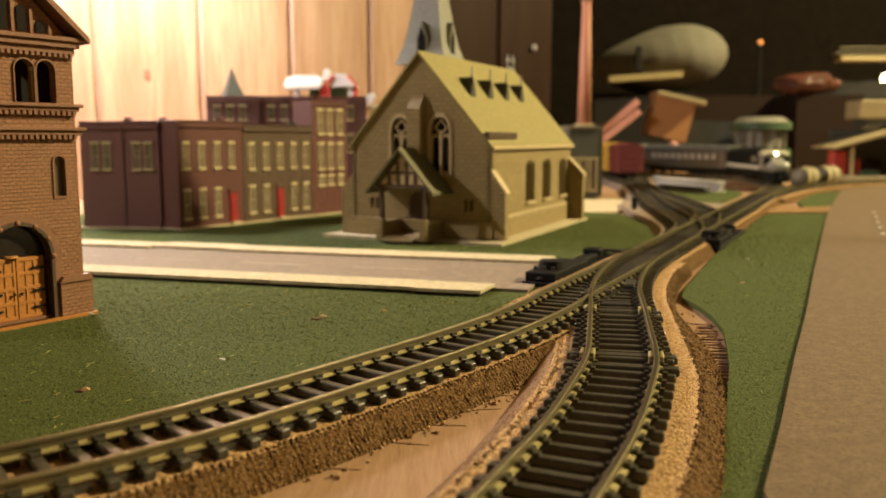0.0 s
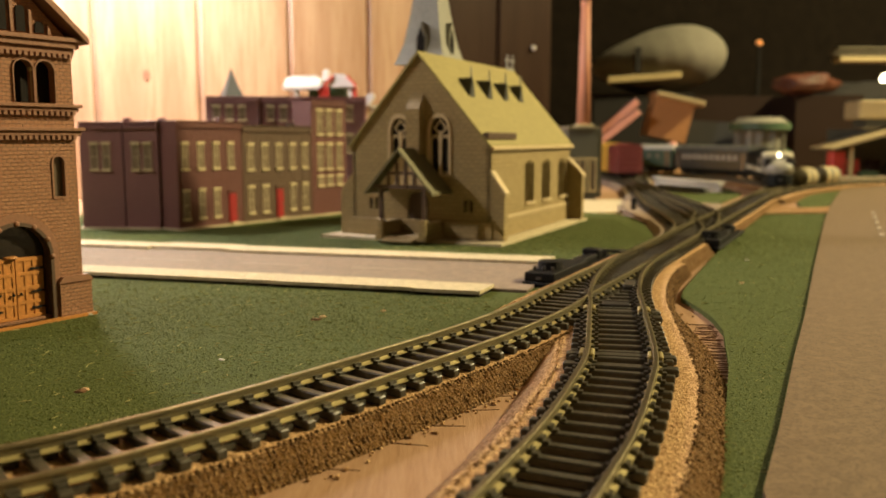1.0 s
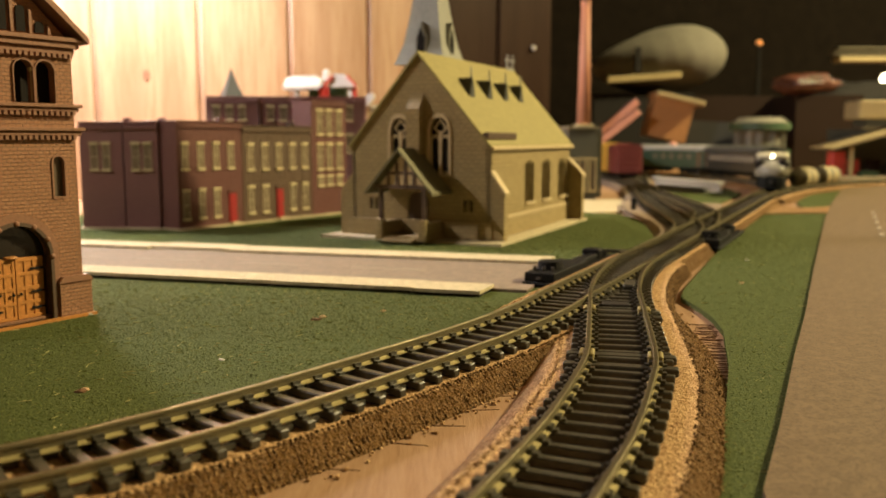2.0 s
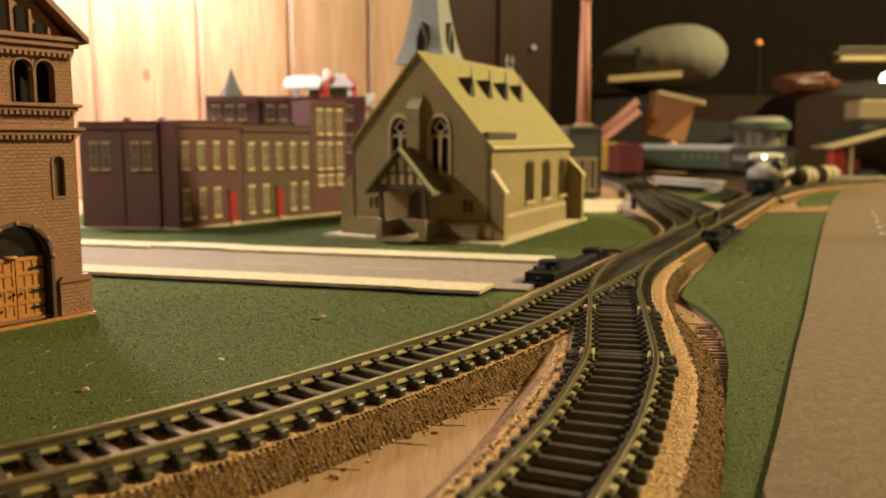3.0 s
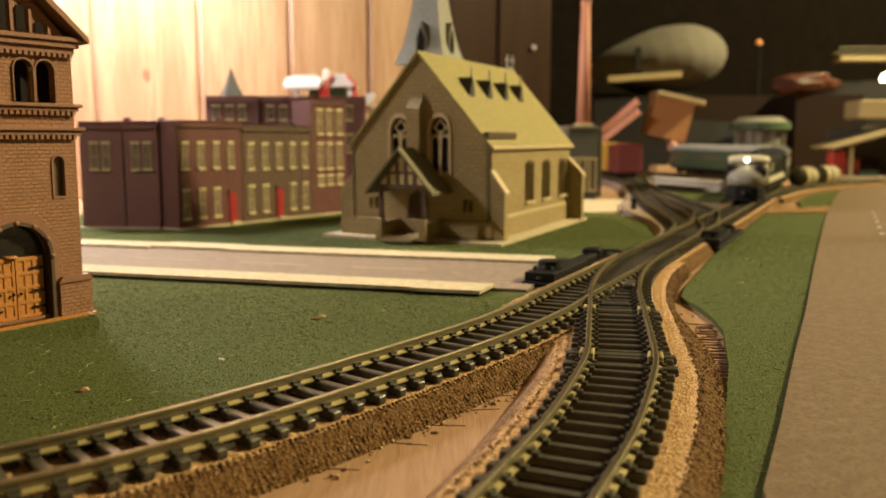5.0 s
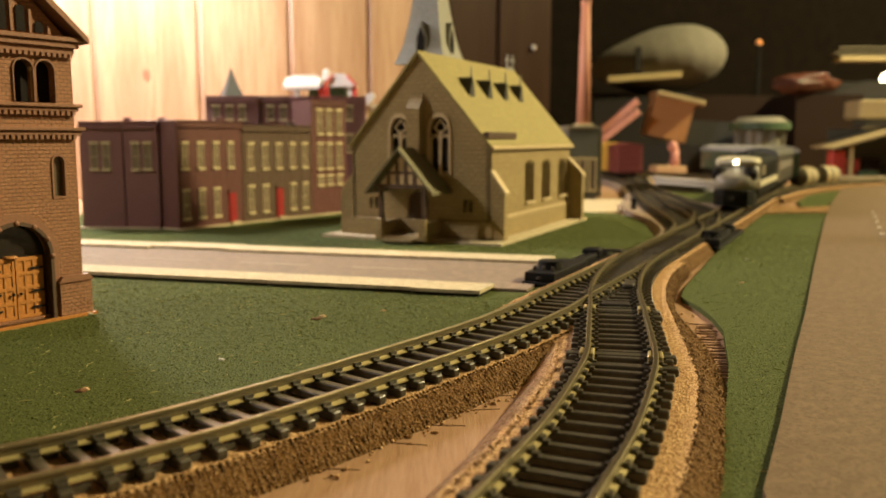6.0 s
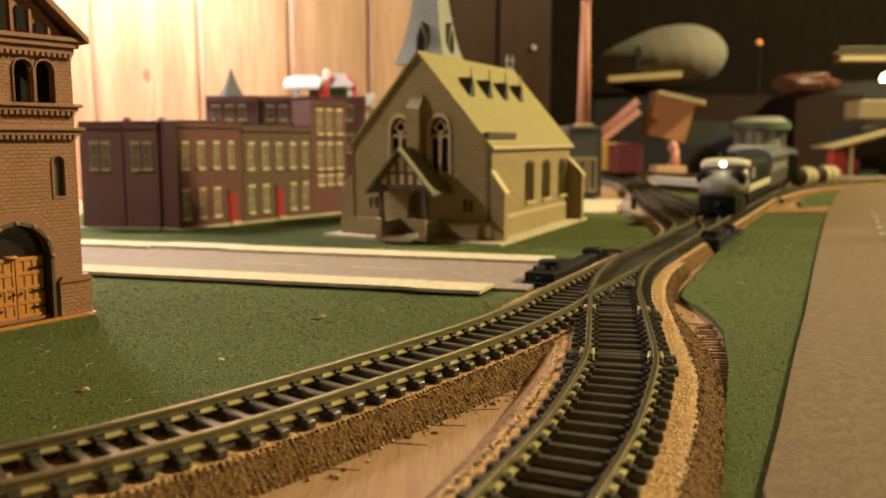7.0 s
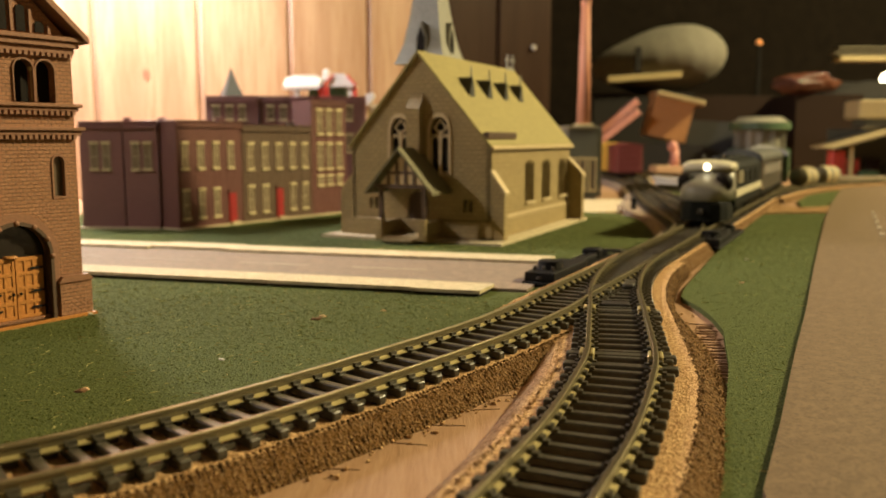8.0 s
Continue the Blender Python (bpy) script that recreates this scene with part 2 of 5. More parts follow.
def wall_with(bm, outline, holes, lo, hi):
    """A wall in the x-z plane with holes through it, from y=lo to y=hi."""
    loops = []
    for poly in [outline] + holes:
        vs = [bm.verts.new((p[0], lo, p[1])) for p in poly]
        loops += [bm.edges.new((vs[i], vs[(i + 1) % len(vs)])) for i in range(len(vs))]
    r = bmesh.ops.triangle_fill(bm, use_beauty=True, use_dissolve=False, edges=loops)
    fs = [f for f in r["geom"] if isinstance(f, bmesh.types.BMFace)]
    e = bmesh.ops.extrude_face_region(bm, geom=fs)
    bmesh.ops.translate(bm, vec=(0, hi - lo, 0), verts=[v for v in e["geom"] if isinstance(v, bmesh.types.BMVert)])
    return bm


def smooth_path(points, step):
    """Even steps along a smooth curve through the points: (x, y, heading)."""
    p = [Vector(q) for q in points]
    p = [2 * p[0] - p[1]] + p + [2 * p[-1] - p[-2]]
    dense = []
    for i in range(1, len(p) - 2):
        for k in range(40):
            t = k / 40
            a, b, c, d = p[i - 1:i + 3]
            dense.append(0.5 * (2 * b + (c - a) * t + (2 * a - 5 * b + 4 * c - d) * t * t + (3 * b - a - 3 * c + d) * t ** 3))
    dense.append(p[-2])
    run = [0.0]
    for a, b in zip(dense, dense[1:]):
        run.append(run[-1] + (b - a).length)
    out, n = [], max(2, int(run[-1] / step))
    for k in range(n + 1):
        s = run[-1] * k / n
        i = min(max(int(np.searchsorted(run, s)) - 1, 0), len(dense) - 2)
        f = (s - run[i]) / max(run[i + 1] - run[i], 1e-9)
        q, d = dense[i].lerp(dense[i + 1], f), dense[i + 1] - dense[i]
        out.append((q.x, q.y, math.atan2(d.y, d.x)))
    return out


def sweep(bm, path, profile, closed=True):
    """A profile of (offset to the left, z) pairs drawn along a path."""
    rows = []
    for x, y, a in path:
        nx, ny = -math.sin(a), math.cos(a)
        rows.append([bm.verts.new((x + nx * o, y + ny * o, z)) for o, z in profile])
    n = len(profile)
    for r, s in zip(rows, rows[1:]):
        for i in range(n if closed else n - 1):
            bm.faces.new((r[i], r[(i + 1) % n], s[(i + 1) % n], s[i]))
    if closed:
        bm.faces.new(rows[0][::-1]), bm.faces.new(rows[-1])
    return bm

# ---- ground ----
def sheet(name, poly, z0, z1, mat, label, category, kind="structure"):
    return tagged(part(name, prism(bmesh.new(), poly, z0, z1, "z"), mat), label, category, kind=kind)


RAIL_Z = 0.0105
sheet("ground", [(-2.2, -1.2), (2.4, -1.2), (2.4, 3.2), (-2.2, 3.2)], -0.02, 0.0, M["board"], "bare tan fibreboard baseboard of the model railway", "baseboard")
MAT_LEFT = [(-1.2, -0.25), (-0.20, 0.02), (-0.088, 0.146), (-0.046, 0.192), (-0.022, 0.222), (0.008, 0.268), (0.028, 0.304),
            (0.054, 0.357), (0.10, 0.452), (0.130, 0.51), (0.1385, 0.566), (0.1475, 0.62), (0.150, 0.665), (0.145, 0.70), (0.115, 0.715), (-0.05, 0.76), (-0.4, 0.66), (-1.2, 0.62)]
MAT_RIGHT = [(0.020, 0.02), (0.0481, 0.1421), (0.0552, 0.1643), (0.0665, 0.1934), (0.0787, 0.2282), (0.0906, 0.2693), (0.0935, 0.290),
             (0.0942, 0.3057), (0.0931, 0.3277), (0.0994, 0.3464), (0.1408, 0.4413), (0.196, 0.556), (0.232, 0.634), (0.262, 0.692),
             (0.283, 0.706), (0.32, 0.706), (0.29, 0.6416), (0.1731, 0.3928), (0.1262, 0.291), (0.0975, 0.2305), (0.0718, 0.1749), (0.0551, 0.1399), (0.04, 0.06), (0.03, 0.02)]
sheet("grass_left", MAT_LEFT, 0.0, 0.002, M["grass"], "dark green grass mat with fibrous texture", "grass mat")
sheet("grass_right", MAT_RIGHT, 0.0, 0.002, M["grass"], "dark green grass mat strip beside the road", "grass mat")
sheet("grass_yard", [(0.222, 0.79), (0.245, 0.775), (0.335, 0.955), (0.352, 1.05), (0.30, 1.10), (0.245, 1.0)], 0.0, 0.002, M["grass"], "green grass patch between the yard tracks", "grass mat")
sheet("grass_far", [(0.318, 0.745), (0.345, 0.765), (0.50, 1.05), (0.46, 1.06), (0.40, 0.93), (0.345, 0.83)], 0.0, 0.002, M["grass"], "green grass patch inside the far curve", "grass mat")
sheet("road_right", [(0.0551 - 0.02, 0.02), (0.0551, 0.1399), (0.0718, 0.1749), (0.0975, 0.2305), (0.1262, 0.291), (0.1731, 0.3928),
                     (0.2891, 0.6416), (0.3545, 0.7769), (0.5921, 1.2479), (0.95, 1.25), (0.95, 0.02)], 0.0, 0.0035, M["asphalt"],
      "wide plain grey-brown road with speckled surface", "road")
sheet("cork_strip", [(0.262, 0.695), (0.325, 0.704), (0.352, 0.768), (0.332, 0.757), (0.314, 0.750), (0.302, 0.80), (0.287, 0.78)], 0.0, 0.003, M["flatcork"],
      "flat tan cork strip between the two grass mats", "cork strip")
rd = thing("road_marking", "worn white dashed line on the road", "road marking", kind="structure")
dash = part("dash", slab(-0.0012, 0.0012, -0.008, 0.008, 0.0036, 0.0042), M["line"], rd)
dash.matrix_basis = pose(0.275, 0.53, 0, 0, 0, -25)
for k in range(1, 5):
    again(dash, pose(0.275 + 0.0187 * k, 0.53 + 0.04 * k, 0, 0, 0, -25))


# street across the lawn, in its own axes: a along the street away from the track, n across
def street(a, n):
    return (-0.966 * a + 0.26 * n, 0.26 * a + 0.966 * n)


def street_box(a0, a1, n0, n1, z0, z1, skew=0.0):
    return prism(bmesh.new(), [street(a0, n0), street(a1, n0 + skew), street(a1, n1 + skew), street(a0 - 0.002, n1)], z0, z1, "z")


sheet("street", [street(0.055, 0.334), street(0.58, 0.334), street(0.58, 0.412), street(0.050, 0.412)], 0.0, 0.0032, M["lane"],
      "pale grey model street with faint centre dashes", "street")
st = thing("street_marking", "faint cream centre dashes on the street", "road marking", kind="structure")
d0 = part("dash", street_box(0.11, 0.145, 0.3715, 0.3735, 0.0030, 0.00328), M["line"], st)
for k in range(1, 7):
    again(d0, Matrix.Translation((-0.966 * 0.058 * k, 0.26 * 0.058 * k, 0)))
NEAR = [(0.071, 0.099, -0.0015), (0.0995, 0.162, 0.0), (0.1625, 0.262, 0.0005), (0.2625, 0.36, 0.001), (0.3605, 0.46, 0.0)]
FAR = [(0.058, 0.13, 0.0), (0.1305, 0.231, 0.0), (0.2315, 0.277, 0.003), (0.2775, 0.37, 0.0), (0.3705, 0.46, 0.002)]
for row, (n0, n1), word in ((NEAR, (0.3205, 0.3385), "lawn"), (FAR, (0.406, 0.4255), "church")):
    for a0, a1, dn in row:
        w = thing("pavement_slab", "cream card pavement slab on the %s side of the street" % word, "pavement slab", group="street pavement")
        part("top", street_box(a0, a1, n0 + dn, n1 + dn, 0.0032, 0.0046), M["kerb"], w)
        # Black layer under the slab: the kerb's shadow made as a strip.
        part("edge", street_box(a0 + 0.0006, a1 - 0.0006, n0 + dn + 0.0007, n1 + dn - 0.0007, 0.0018, 0.0032), M["black"], w, "black strip in place of the kerb shadow")


# ---- track ----
def main_line(s):
    return (0.0439 + 0.446 * s, 0.2952 + 0.895 * s)


CURVE_R, CURVE_S = 0.38, 0.72
CURVE_C = (main_line(CURVE_S)[0] - 0.895 * CURVE_R, main_line(CURVE_S)[1] + 0.446 * CURVE_R)


def route(s):
    """Place and heading (towards growing s) on the train's line; s runs away from the camera."""
    if s <= CURVE_S:
        x, y = main_line(s)
        return x, y, math.atan2(0.895, 0.446)
    f = math.atan2(-0.446, 0.895) + (s - CURVE_S) / CURVE_R
    end = math.radians(45)
    if f > end:
        d = (f - end) * CURVE_R
        return (CURVE_C[0] + CURVE_R * math.cos(end) - d * math.sin(end), CURVE_C[1] + CURVE_R * math.sin(end) + d * math.cos(end), end + math.pi / 2)
    return CURVE_C[0] + CURVE_R * math.cos(f), CURVE_C[1] + CURVE_R * math.sin(f), f + math.pi / 2


T1 = [(-0.20, 0.045), (-0.14, 0.085), (-0.0755, 0.1325), (-0.0545, 0.1510), (-0.0381, 0.1692), (-0.0174, 0.1953), (0.0113, 0.2346), (0.0313, 0.2682), (0.0439, 0.2952)]
T1 += [main_line(s) for s in (0.04, 0.08, 0.14)]
T2 = [(-0.010, 0.068), (0.0132, 0.1212), (0.0278, 0.1555), (0.0401, 0.192), (0.0449, 0.2096), (0.0492, 0.232), (0.0565, 0.2725), (0.0626, 0.305), (0.0726, 0.342), (0.0865, 0.379), (0.1085, 0.425)]
B1 = [main_line(0.20), (0.155, 0.535), (0.168, 0.62), (0.180, 0.72), (0.20, 0.84), (0.228, 1.0), (0.24, 1.15), (0.245, 1.35)]
B2 = [main_line(0.27), (0.196, 0.635), (0.21, 0.76), (0.225, 0.93), (0.262, 1.14), (0.30, 1.3)]


def make_tie():
    bm = bmesh.new()
    box(bm, -0.0012, 0.0012, -0.0131, 0.0131, 0.006, 0.0079, 0.0003)
    for y in (-0.0085, 0.0085):
        for o in (-1, 1):
            near, mid, far = y + o * 0.0008, y + o * 0.0017, y + o * 0.0027
            box(bm, -0.0011, 0.0011, min(near, mid), max(near, mid), 0.0079, 0.0092)
            box(bm, -0.0008, 0.0008, min(mid, far), max(mid, far), 0.0079, 0.0085)
    for o in (-0.0095, 0.0095):
        box(bm, 0.0012, 0.0046, o - 0.0006, o + 0.0006, 0.006, 0.0072)
    return bm


TIE = None
FOOT_PROFILE = [(-0.0015, 0.0079), (0.0015, 0.0079), (0.0015, 0.0082), (0.0005, 0.00858), (-0.0005, 0.00858), (-0.0015, 0.0082)]
RAIL_PROFILE = [(0.00045, 0.0080), (0.00045, 0.0096), (0.00068, 0.0098), (0.00068, 0.0104),
                (0.0005, 0.0105), (-0.0005, 0.0105), (-0.00068, 0.0104), (-0.00068, 0.0098), (-0.00045, 0.0096), (-0.00045, 0.0080)]
HEAD_PROFILE = [(-0.0005, 0.0105), (0.0005, 0.0105), (0.00045, 0.01058), (-0.00045, 0.01058)]


def track(name, path, label, ties=True, joints=()):
    global TIE
    t = thing(name, label, "railway track", group="railway tracks")
    for side in (0.0085, -0.0085):
        r = part("rail", sweep(bmesh.new(), path, [(o + side, z) for o, z in RAIL_PROFILE]), M["rail"], t, "metal rail with its web in a shaded tone")
        part("rail_foot", sweep(bmesh.new(), path, [(o + side, z) for o, z in FOOT_PROFILE]), M["foot"], r, "rail foot in a bright yellow lit tone")
        part("railhead", sweep(bmesh.new(), path, [(o + side, z) for o, z in HEAD_PROFILE]), M["railtop"], r, "polished top of the rail")
        for k in joints:
            x, y, a = path[k]
            j = bmesh.new()
            box(j, -0.0030, 0.0030, -0.0019, -0.0007, 0.0080, 0.0098, 0.0003)
            box(j, -0.0030, 0.0030, 0.0007, 0.0019, 0.0080, 0.0098, 0.0003)
            box(j, -0.0030, 0.0030, -0.0019, 0.0019, 0.0078, 0.0082, 0.0001)
            part("rail_joiner", j, M["foot"], t, "metal rail joiner").matrix_basis = pose(x - math.sin(a) * side, y + math.cos(a) * side, 0.0002, 0, 0, math.degrees(a))
    if ties:
        step = 0.0067
        run, last = 0.0, path[0]
        for p in path[1:]:
            run += math.hypot(p[0] - last[0], p[1] - last[1])
            last = p
            if run >= step:
                run -= step
                m = pose(p[0], p[1], 0, 0, 0, math.degrees(p[2]))
                if TIE is None:
                    TIE = part("tie", make_tie(), M["tie"], t)
                    TIE.matrix_basis = m
                else:
                    again(TIE, m, t)
    return t


def roadbed(name, path, label, left=0.0165, right=0.0148, top="cork", side="cork_shade", slope=None, pale_left=1.0):
    """Cork strip with a bevelled, crumbling side."""
    rng = random.Random(name)
    bm = bmesh.new()
    prof = []
    for o, z in ((right + 0.0046, 0.0), (right + 0.0040, 0.0008), (right + 0.0028, 0.0024), (right + 0.0014, 0.0044), (right + 0.0002, 0.0058), (right - 0.0012, 0.006), (right - 0.006, 0.006), (0, 0.0059)):
        prof.append((-o, z))
    for o, z in ((left - 0.006, 0.006), (left - 0.0012, 0.006), (left + 0.0002, 0.0058), (left + 0.0014, 0.0044), (left + 0.0028, 0.0024), (left + 0.0040, 0.0008), (left + 0.0046, 0.0)):
        prof.append((o, z))
    rows = []
    for x, y, a in path:
        nx, ny = -math.sin(a), math.cos(a)
        row = []
        for o, z in prof:
            k = 0.0 if z in (0.0, 0.0059) else 0.00014
            if slope and -o > right:
                o = -right + (o + right) * slope(y)
            if o > left:
                o = left + (o - left) * pale_left
            oo, zz = o + rng.gauss(0, k), max(0.0, z + rng.gauss(0, k * 0.6) - (0.0001 if z > 0.0055 else 0))
            if z >= 0.0059:
                zz = min(zz, 0.0061)
            row.append(bm.verts.new((x + nx * oo, y + ny * oo, zz)))
        rows.append(row)
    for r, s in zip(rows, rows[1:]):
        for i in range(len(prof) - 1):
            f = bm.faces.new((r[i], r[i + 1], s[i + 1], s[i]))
            # Slot 1 is the shaded copy, except on a pale left side.
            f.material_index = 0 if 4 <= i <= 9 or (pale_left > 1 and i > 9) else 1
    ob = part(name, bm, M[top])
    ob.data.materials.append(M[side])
    return tagged(ob, label, "cork roadbed", kind="structure")


fine = 0.00135


def branch_slope(y):
    """The branch's cork side is broad by the joint and narrows towards the turnout."""
    return 1.9 - 1.2 * min(1.0, max(0.0, (y - 0.26) / 0.055))


p1, p2 = smooth_path(T1, fine), smooth_path(T2, fine)
p3 = [route(0.14 + fine * k) for k in range(int(1.42 / fine))]
p4, p5 = smooth_path(B1, fine * 2), smooth_path(B2, fine * 2)
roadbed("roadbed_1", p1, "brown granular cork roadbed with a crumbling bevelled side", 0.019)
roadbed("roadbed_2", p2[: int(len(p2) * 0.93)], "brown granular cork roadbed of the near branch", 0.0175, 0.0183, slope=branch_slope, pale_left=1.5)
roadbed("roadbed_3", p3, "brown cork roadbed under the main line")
roadbed("roadbed_4", p4[8:], "dusty grey-brown roadbed of the yard track", top="ballast", side="ballast")
roadbed("roadbed_5", p5[8:], "dusty grey-brown roadbed of the middle yard track", top="ballast", side="ballast")
jl = [i for i, q in enumerate(p2) if q[1] > 0.210][0]
jm = [i for i, q in enumerate(p2) if q[1] > 0.268][0]
track("curved_track", p1, "black-tied curved model track with brass-coloured rails")
track("branch_track", p2, "black-tied model track leading into the turnout", joints=(jl, jm))
track("main_track", p3, "long straight and curved model main line track")
track("yard_track", p4[4:], "dusty yard track curving towards the freight cars")
track("yard_track", p5[4:], "dusty middle yard track")


# ---- buildings ----
def frame_of(x, y, dx, dy, z=0.002):
    """Axes of a building: x along its front, y into it."""
    return pose(x, y, z, 0, 0, math.degrees(math.atan2(dy, dx)))


def church():
    w, ln, eave, top = 0.0940, 0.161, 0.0585, 0.1135
    # origin at the front's corner away from the track; x along the front, y along the nave
    c = thing("church", "tan stone model church with olive roof and grey spire", "church", frame_of(-0.0572, 0.5392, 0.907, -0.42))
    part("base_plate", slab(-0.015, w + 0.012, -0.014, ln + 0.008, 0.0, 0.0015), M["kerb"], c, "cream base plate")
    t = 0.003
    holes = []
    for cx in (0.0340, 0.0608):
        holes.append(shifted(arch(0.0125, 0.040, 0.074, True), cx))
    holes.append(shifted(arch(0.014, 0.003, 0.030), 0.0465))
    for cx in (0.0135, 0.0172, 0.0775, 0.0812):
        holes.append([(cx - 0.0011, 0.018), (cx + 0.0011, 0.018), (cx + 0.0011, 0.025), (cx - 0.0011, 0.025)])
    outline = [(0, 0.0015), (w, 0.0015), (w, eave), (w / 2, top - 0.003), (0, eave)]
    part("front_wall", wall_with(bmesh.new(), outline, holes, 0, t), M["stone"], c)
    part("rear_wall", prism(bmesh.new(), outline, ln - t, ln), M["stone"], c)
    ws = []
    for cy in (0.069, 0.104, 0.141):
        ws += [(cy - 0.0062, 0.0048, 0.0205, 0.0465), (cy, 0.0048, 0.0205, 0.0480), (cy + 0.0062, 0.0048, 0.0205, 0.0465)]
    side_holes = [shifted(arch(0.0056, a, b, True, 4), y) for y, _, a, b in ws]
    side_holes.append([(0.0125, 0.017), (0.0155, 0.017), (0.0155, 0.028), (0.0125, 0.028)])
    bm = wall_with(bmesh.new(), [(0, 0.0015), (ln, 0.0015), (ln, eave), (0, eave)], side_holes, 0, t)
    s = part("side_wall", bm, M["stone"], c)
    s.matrix_basis = Matrix(((0, -1, 0, w), (1, 0, 0, 0), (0, 0, 1, 0), (0, 0, 0, 1)))
    part("side_wall", slab(0, t, 0, ln, 0.0015, eave), M["stone"], c)
    # Solid dark block seen through openings, in place of a shaded inside.
    part("interior", slab(t + 0.002, w - t - 0.002, t + 0.002, ln - t - 0.002, 0.0015, eave - 0.001), M["dark"], c, "near-black block in place of the unlit interior")
    part("plinth", slab(-0.0012, w + 0.0014, -0.0012, ln + 0.001, 0.0015, 0.0125, 0.0005), M["stone"], c)
    part("string_course", slab(w + 0.0003, w + 0.0018, -0.001, ln, 0.0130, 0.0146, 0.0003), M["stonetrim"], c, "projecting stone band")
    # front windows
    for cx in (0.0340, 0.0608):
        wd = part("window", ring(bmesh.new(), shifted(arch(0.0155, 0.039, 0.0765, True), cx), shifted(arch(0.0125, 0.040, 0.074, True), cx), -0.0012, 0.0008), M["stonetrim"], c, "pointed arch window surround")
        part("mullion", slab(cx - 0.0008, cx + 0.0008, 0.0004, 0.0018, 0.040, 0.066), M["stonetrim"], wd)
        bm = bmesh.new()
        for dx in (-0.0033, 0.0033):
            ring(bm, shifted(arch(0.0062, 0.0405, 0.064, True, 4), cx + dx), shifted(arch(0.0046, 0.0415, 0.0625, True, 4), cx + dx), 0.0006, 0.0018)
        part("tracery", bm, M["stonetrim"], wd)
        diamond = [(cx + a, 0.0680 + b) for a, b in ((0.0, -1.0), (1.0, 0.0), (0.0, 1.0), (-1.0, 0.0))]
        part("quatrefoil", ring(bmesh.new(), [(cx + (x - cx) * 0.0044, 0.0680 + (z - 0.0680) * 0.0052) for x, z in diamond],
                                [(cx + (x - cx) * 0.0032, 0.0680 + (z - 0.0680) * 0.0039) for x, z in diamond], 0.0006, 0.0018), M["stonetrim"], wd)
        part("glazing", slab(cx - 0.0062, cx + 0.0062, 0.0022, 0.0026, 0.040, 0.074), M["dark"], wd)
    # side windows
    for cy in (0.069, 0.104, 0.141):
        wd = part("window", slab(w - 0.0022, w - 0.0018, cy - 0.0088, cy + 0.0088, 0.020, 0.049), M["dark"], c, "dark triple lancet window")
        part("sill", slab(w, w + 0.0018, cy - 0.0092, cy + 0.0092, 0.0186, 0.0203, 0.0003), M["stonetrim"], wd)
    # central pier between the front windows
    bm = bmesh.new()
    prism(bm, [(-0.0072, 0.030), (0.0, 0.030), (0.0, 0.089), (-0.0072, 0.079)], 0.0417, 0.0505, "x")
    part("pier", bm, M["stone"], c)
    # buttresses
    for y0 in (0.0, ln - 0.006):
        big = y0 > 0.1
        d = 0.0115 if big else 0.0085
        zt = 0.046 if big else 0.041
        b = part("buttress", prism(bmesh.new(), [(w, 0.0015), (w + d, 0.0015), (w + d, zt - 0.012), (w, zt)], y0, y0 + 0.006, "y"), M["stone"], c)
        part("cap", prism(bmesh.new(), [(w, zt + 0.0002), (w + d + 0.001, zt - 0.0125), (w + d + 0.001, zt - 0.011), (w, zt + 0.0018)], y0 - 0.0006, y0 + 0.0066, "y"), M["stonetrim"], b)
    b = part("buttress", prism(bmesh.new(), [(0.0005, 0.0015), (-0.0085, 0.0015), (-0.0085, 0.029), (0.0005, 0.041)], 0.0, 0.006, "y"), M["stone"], c)
    # roof
    ov = 0.0008
    sl = (top - eave) / (w / 2)
    for sgn, name in ((1, "roof"), (-1, "roof")):
        x_e = w / 2 + sgn * (w / 2 + ov)
        z_e = eave - ov * sl
        poly = [(w / 2, top), (x_e, z_e), (x_e, z_e - 0.0018), (w / 2, top - 0.0022)]
        rf = part(name, prism(bmesh.new(), poly, -0.0026, ln + 0.003), M["churchroof"], c, "weathered olive roof slope")
        for k in range(4):
            y, x = 0.030 + 0.0300 * k, w / 2 + sgn * 0.0225
            z = top - 0.0225 * sl
            bm = prism(bmesh.new(), [(y - 0.0046, z), (y + 0.0046, z), (y, z + 0.0120)], x, x - sgn * 0.0115, "x")
            # Vents coloured dark, adding to the shade on their cheeks.
            part("dormer", bm, M["slate"], rf, "small dark triangular roof vent")
            bm = tube(bmesh.new(), x - sgn * 0.001, y, z + 0.011, z + 0.0190, 0.0008, 0.0003, 6)
            part("finial", bm, M["spire"], rf)
        part("gutter", slab(min(x_e, x_e + sgn * 0.0015), max(x_e, x_e + sgn * 0.0015), -0.002, ln + 0.002, z_e - 0.003, z_e - 0.0005, 0.0004), M["stonetrim"], rf)
    part("roof_walkway", slab(w - 0.0045, w - 0.0010, -0.002, 0.046, eave + 0.0026, eave + 0.0066, 0.0003), M["timber"], c, "dark strip near the eaves")
    bm = slab(w / 2 - 0.0008, w / 2 + 0.0008, ln - 0.012, ln + 0.002, top - 0.002, top + 0.0015)
    for yy in (ln - 0.011, ln):
        tube(bm, w / 2, yy, top, top + 0.011, 0.0008, 0.0006, 6)
        box(bm, w / 2 - 0.0006, w / 2 + 0.0006, yy - 0.0032, yy + 0.0032, top + 0.006, top + 0.0075)
    part("ridge_cross", bm, M["spire"], c, "grey ridge crosses")
    # porch
    px0, px1, pd = 0.0279, 0.0663, 0.0245
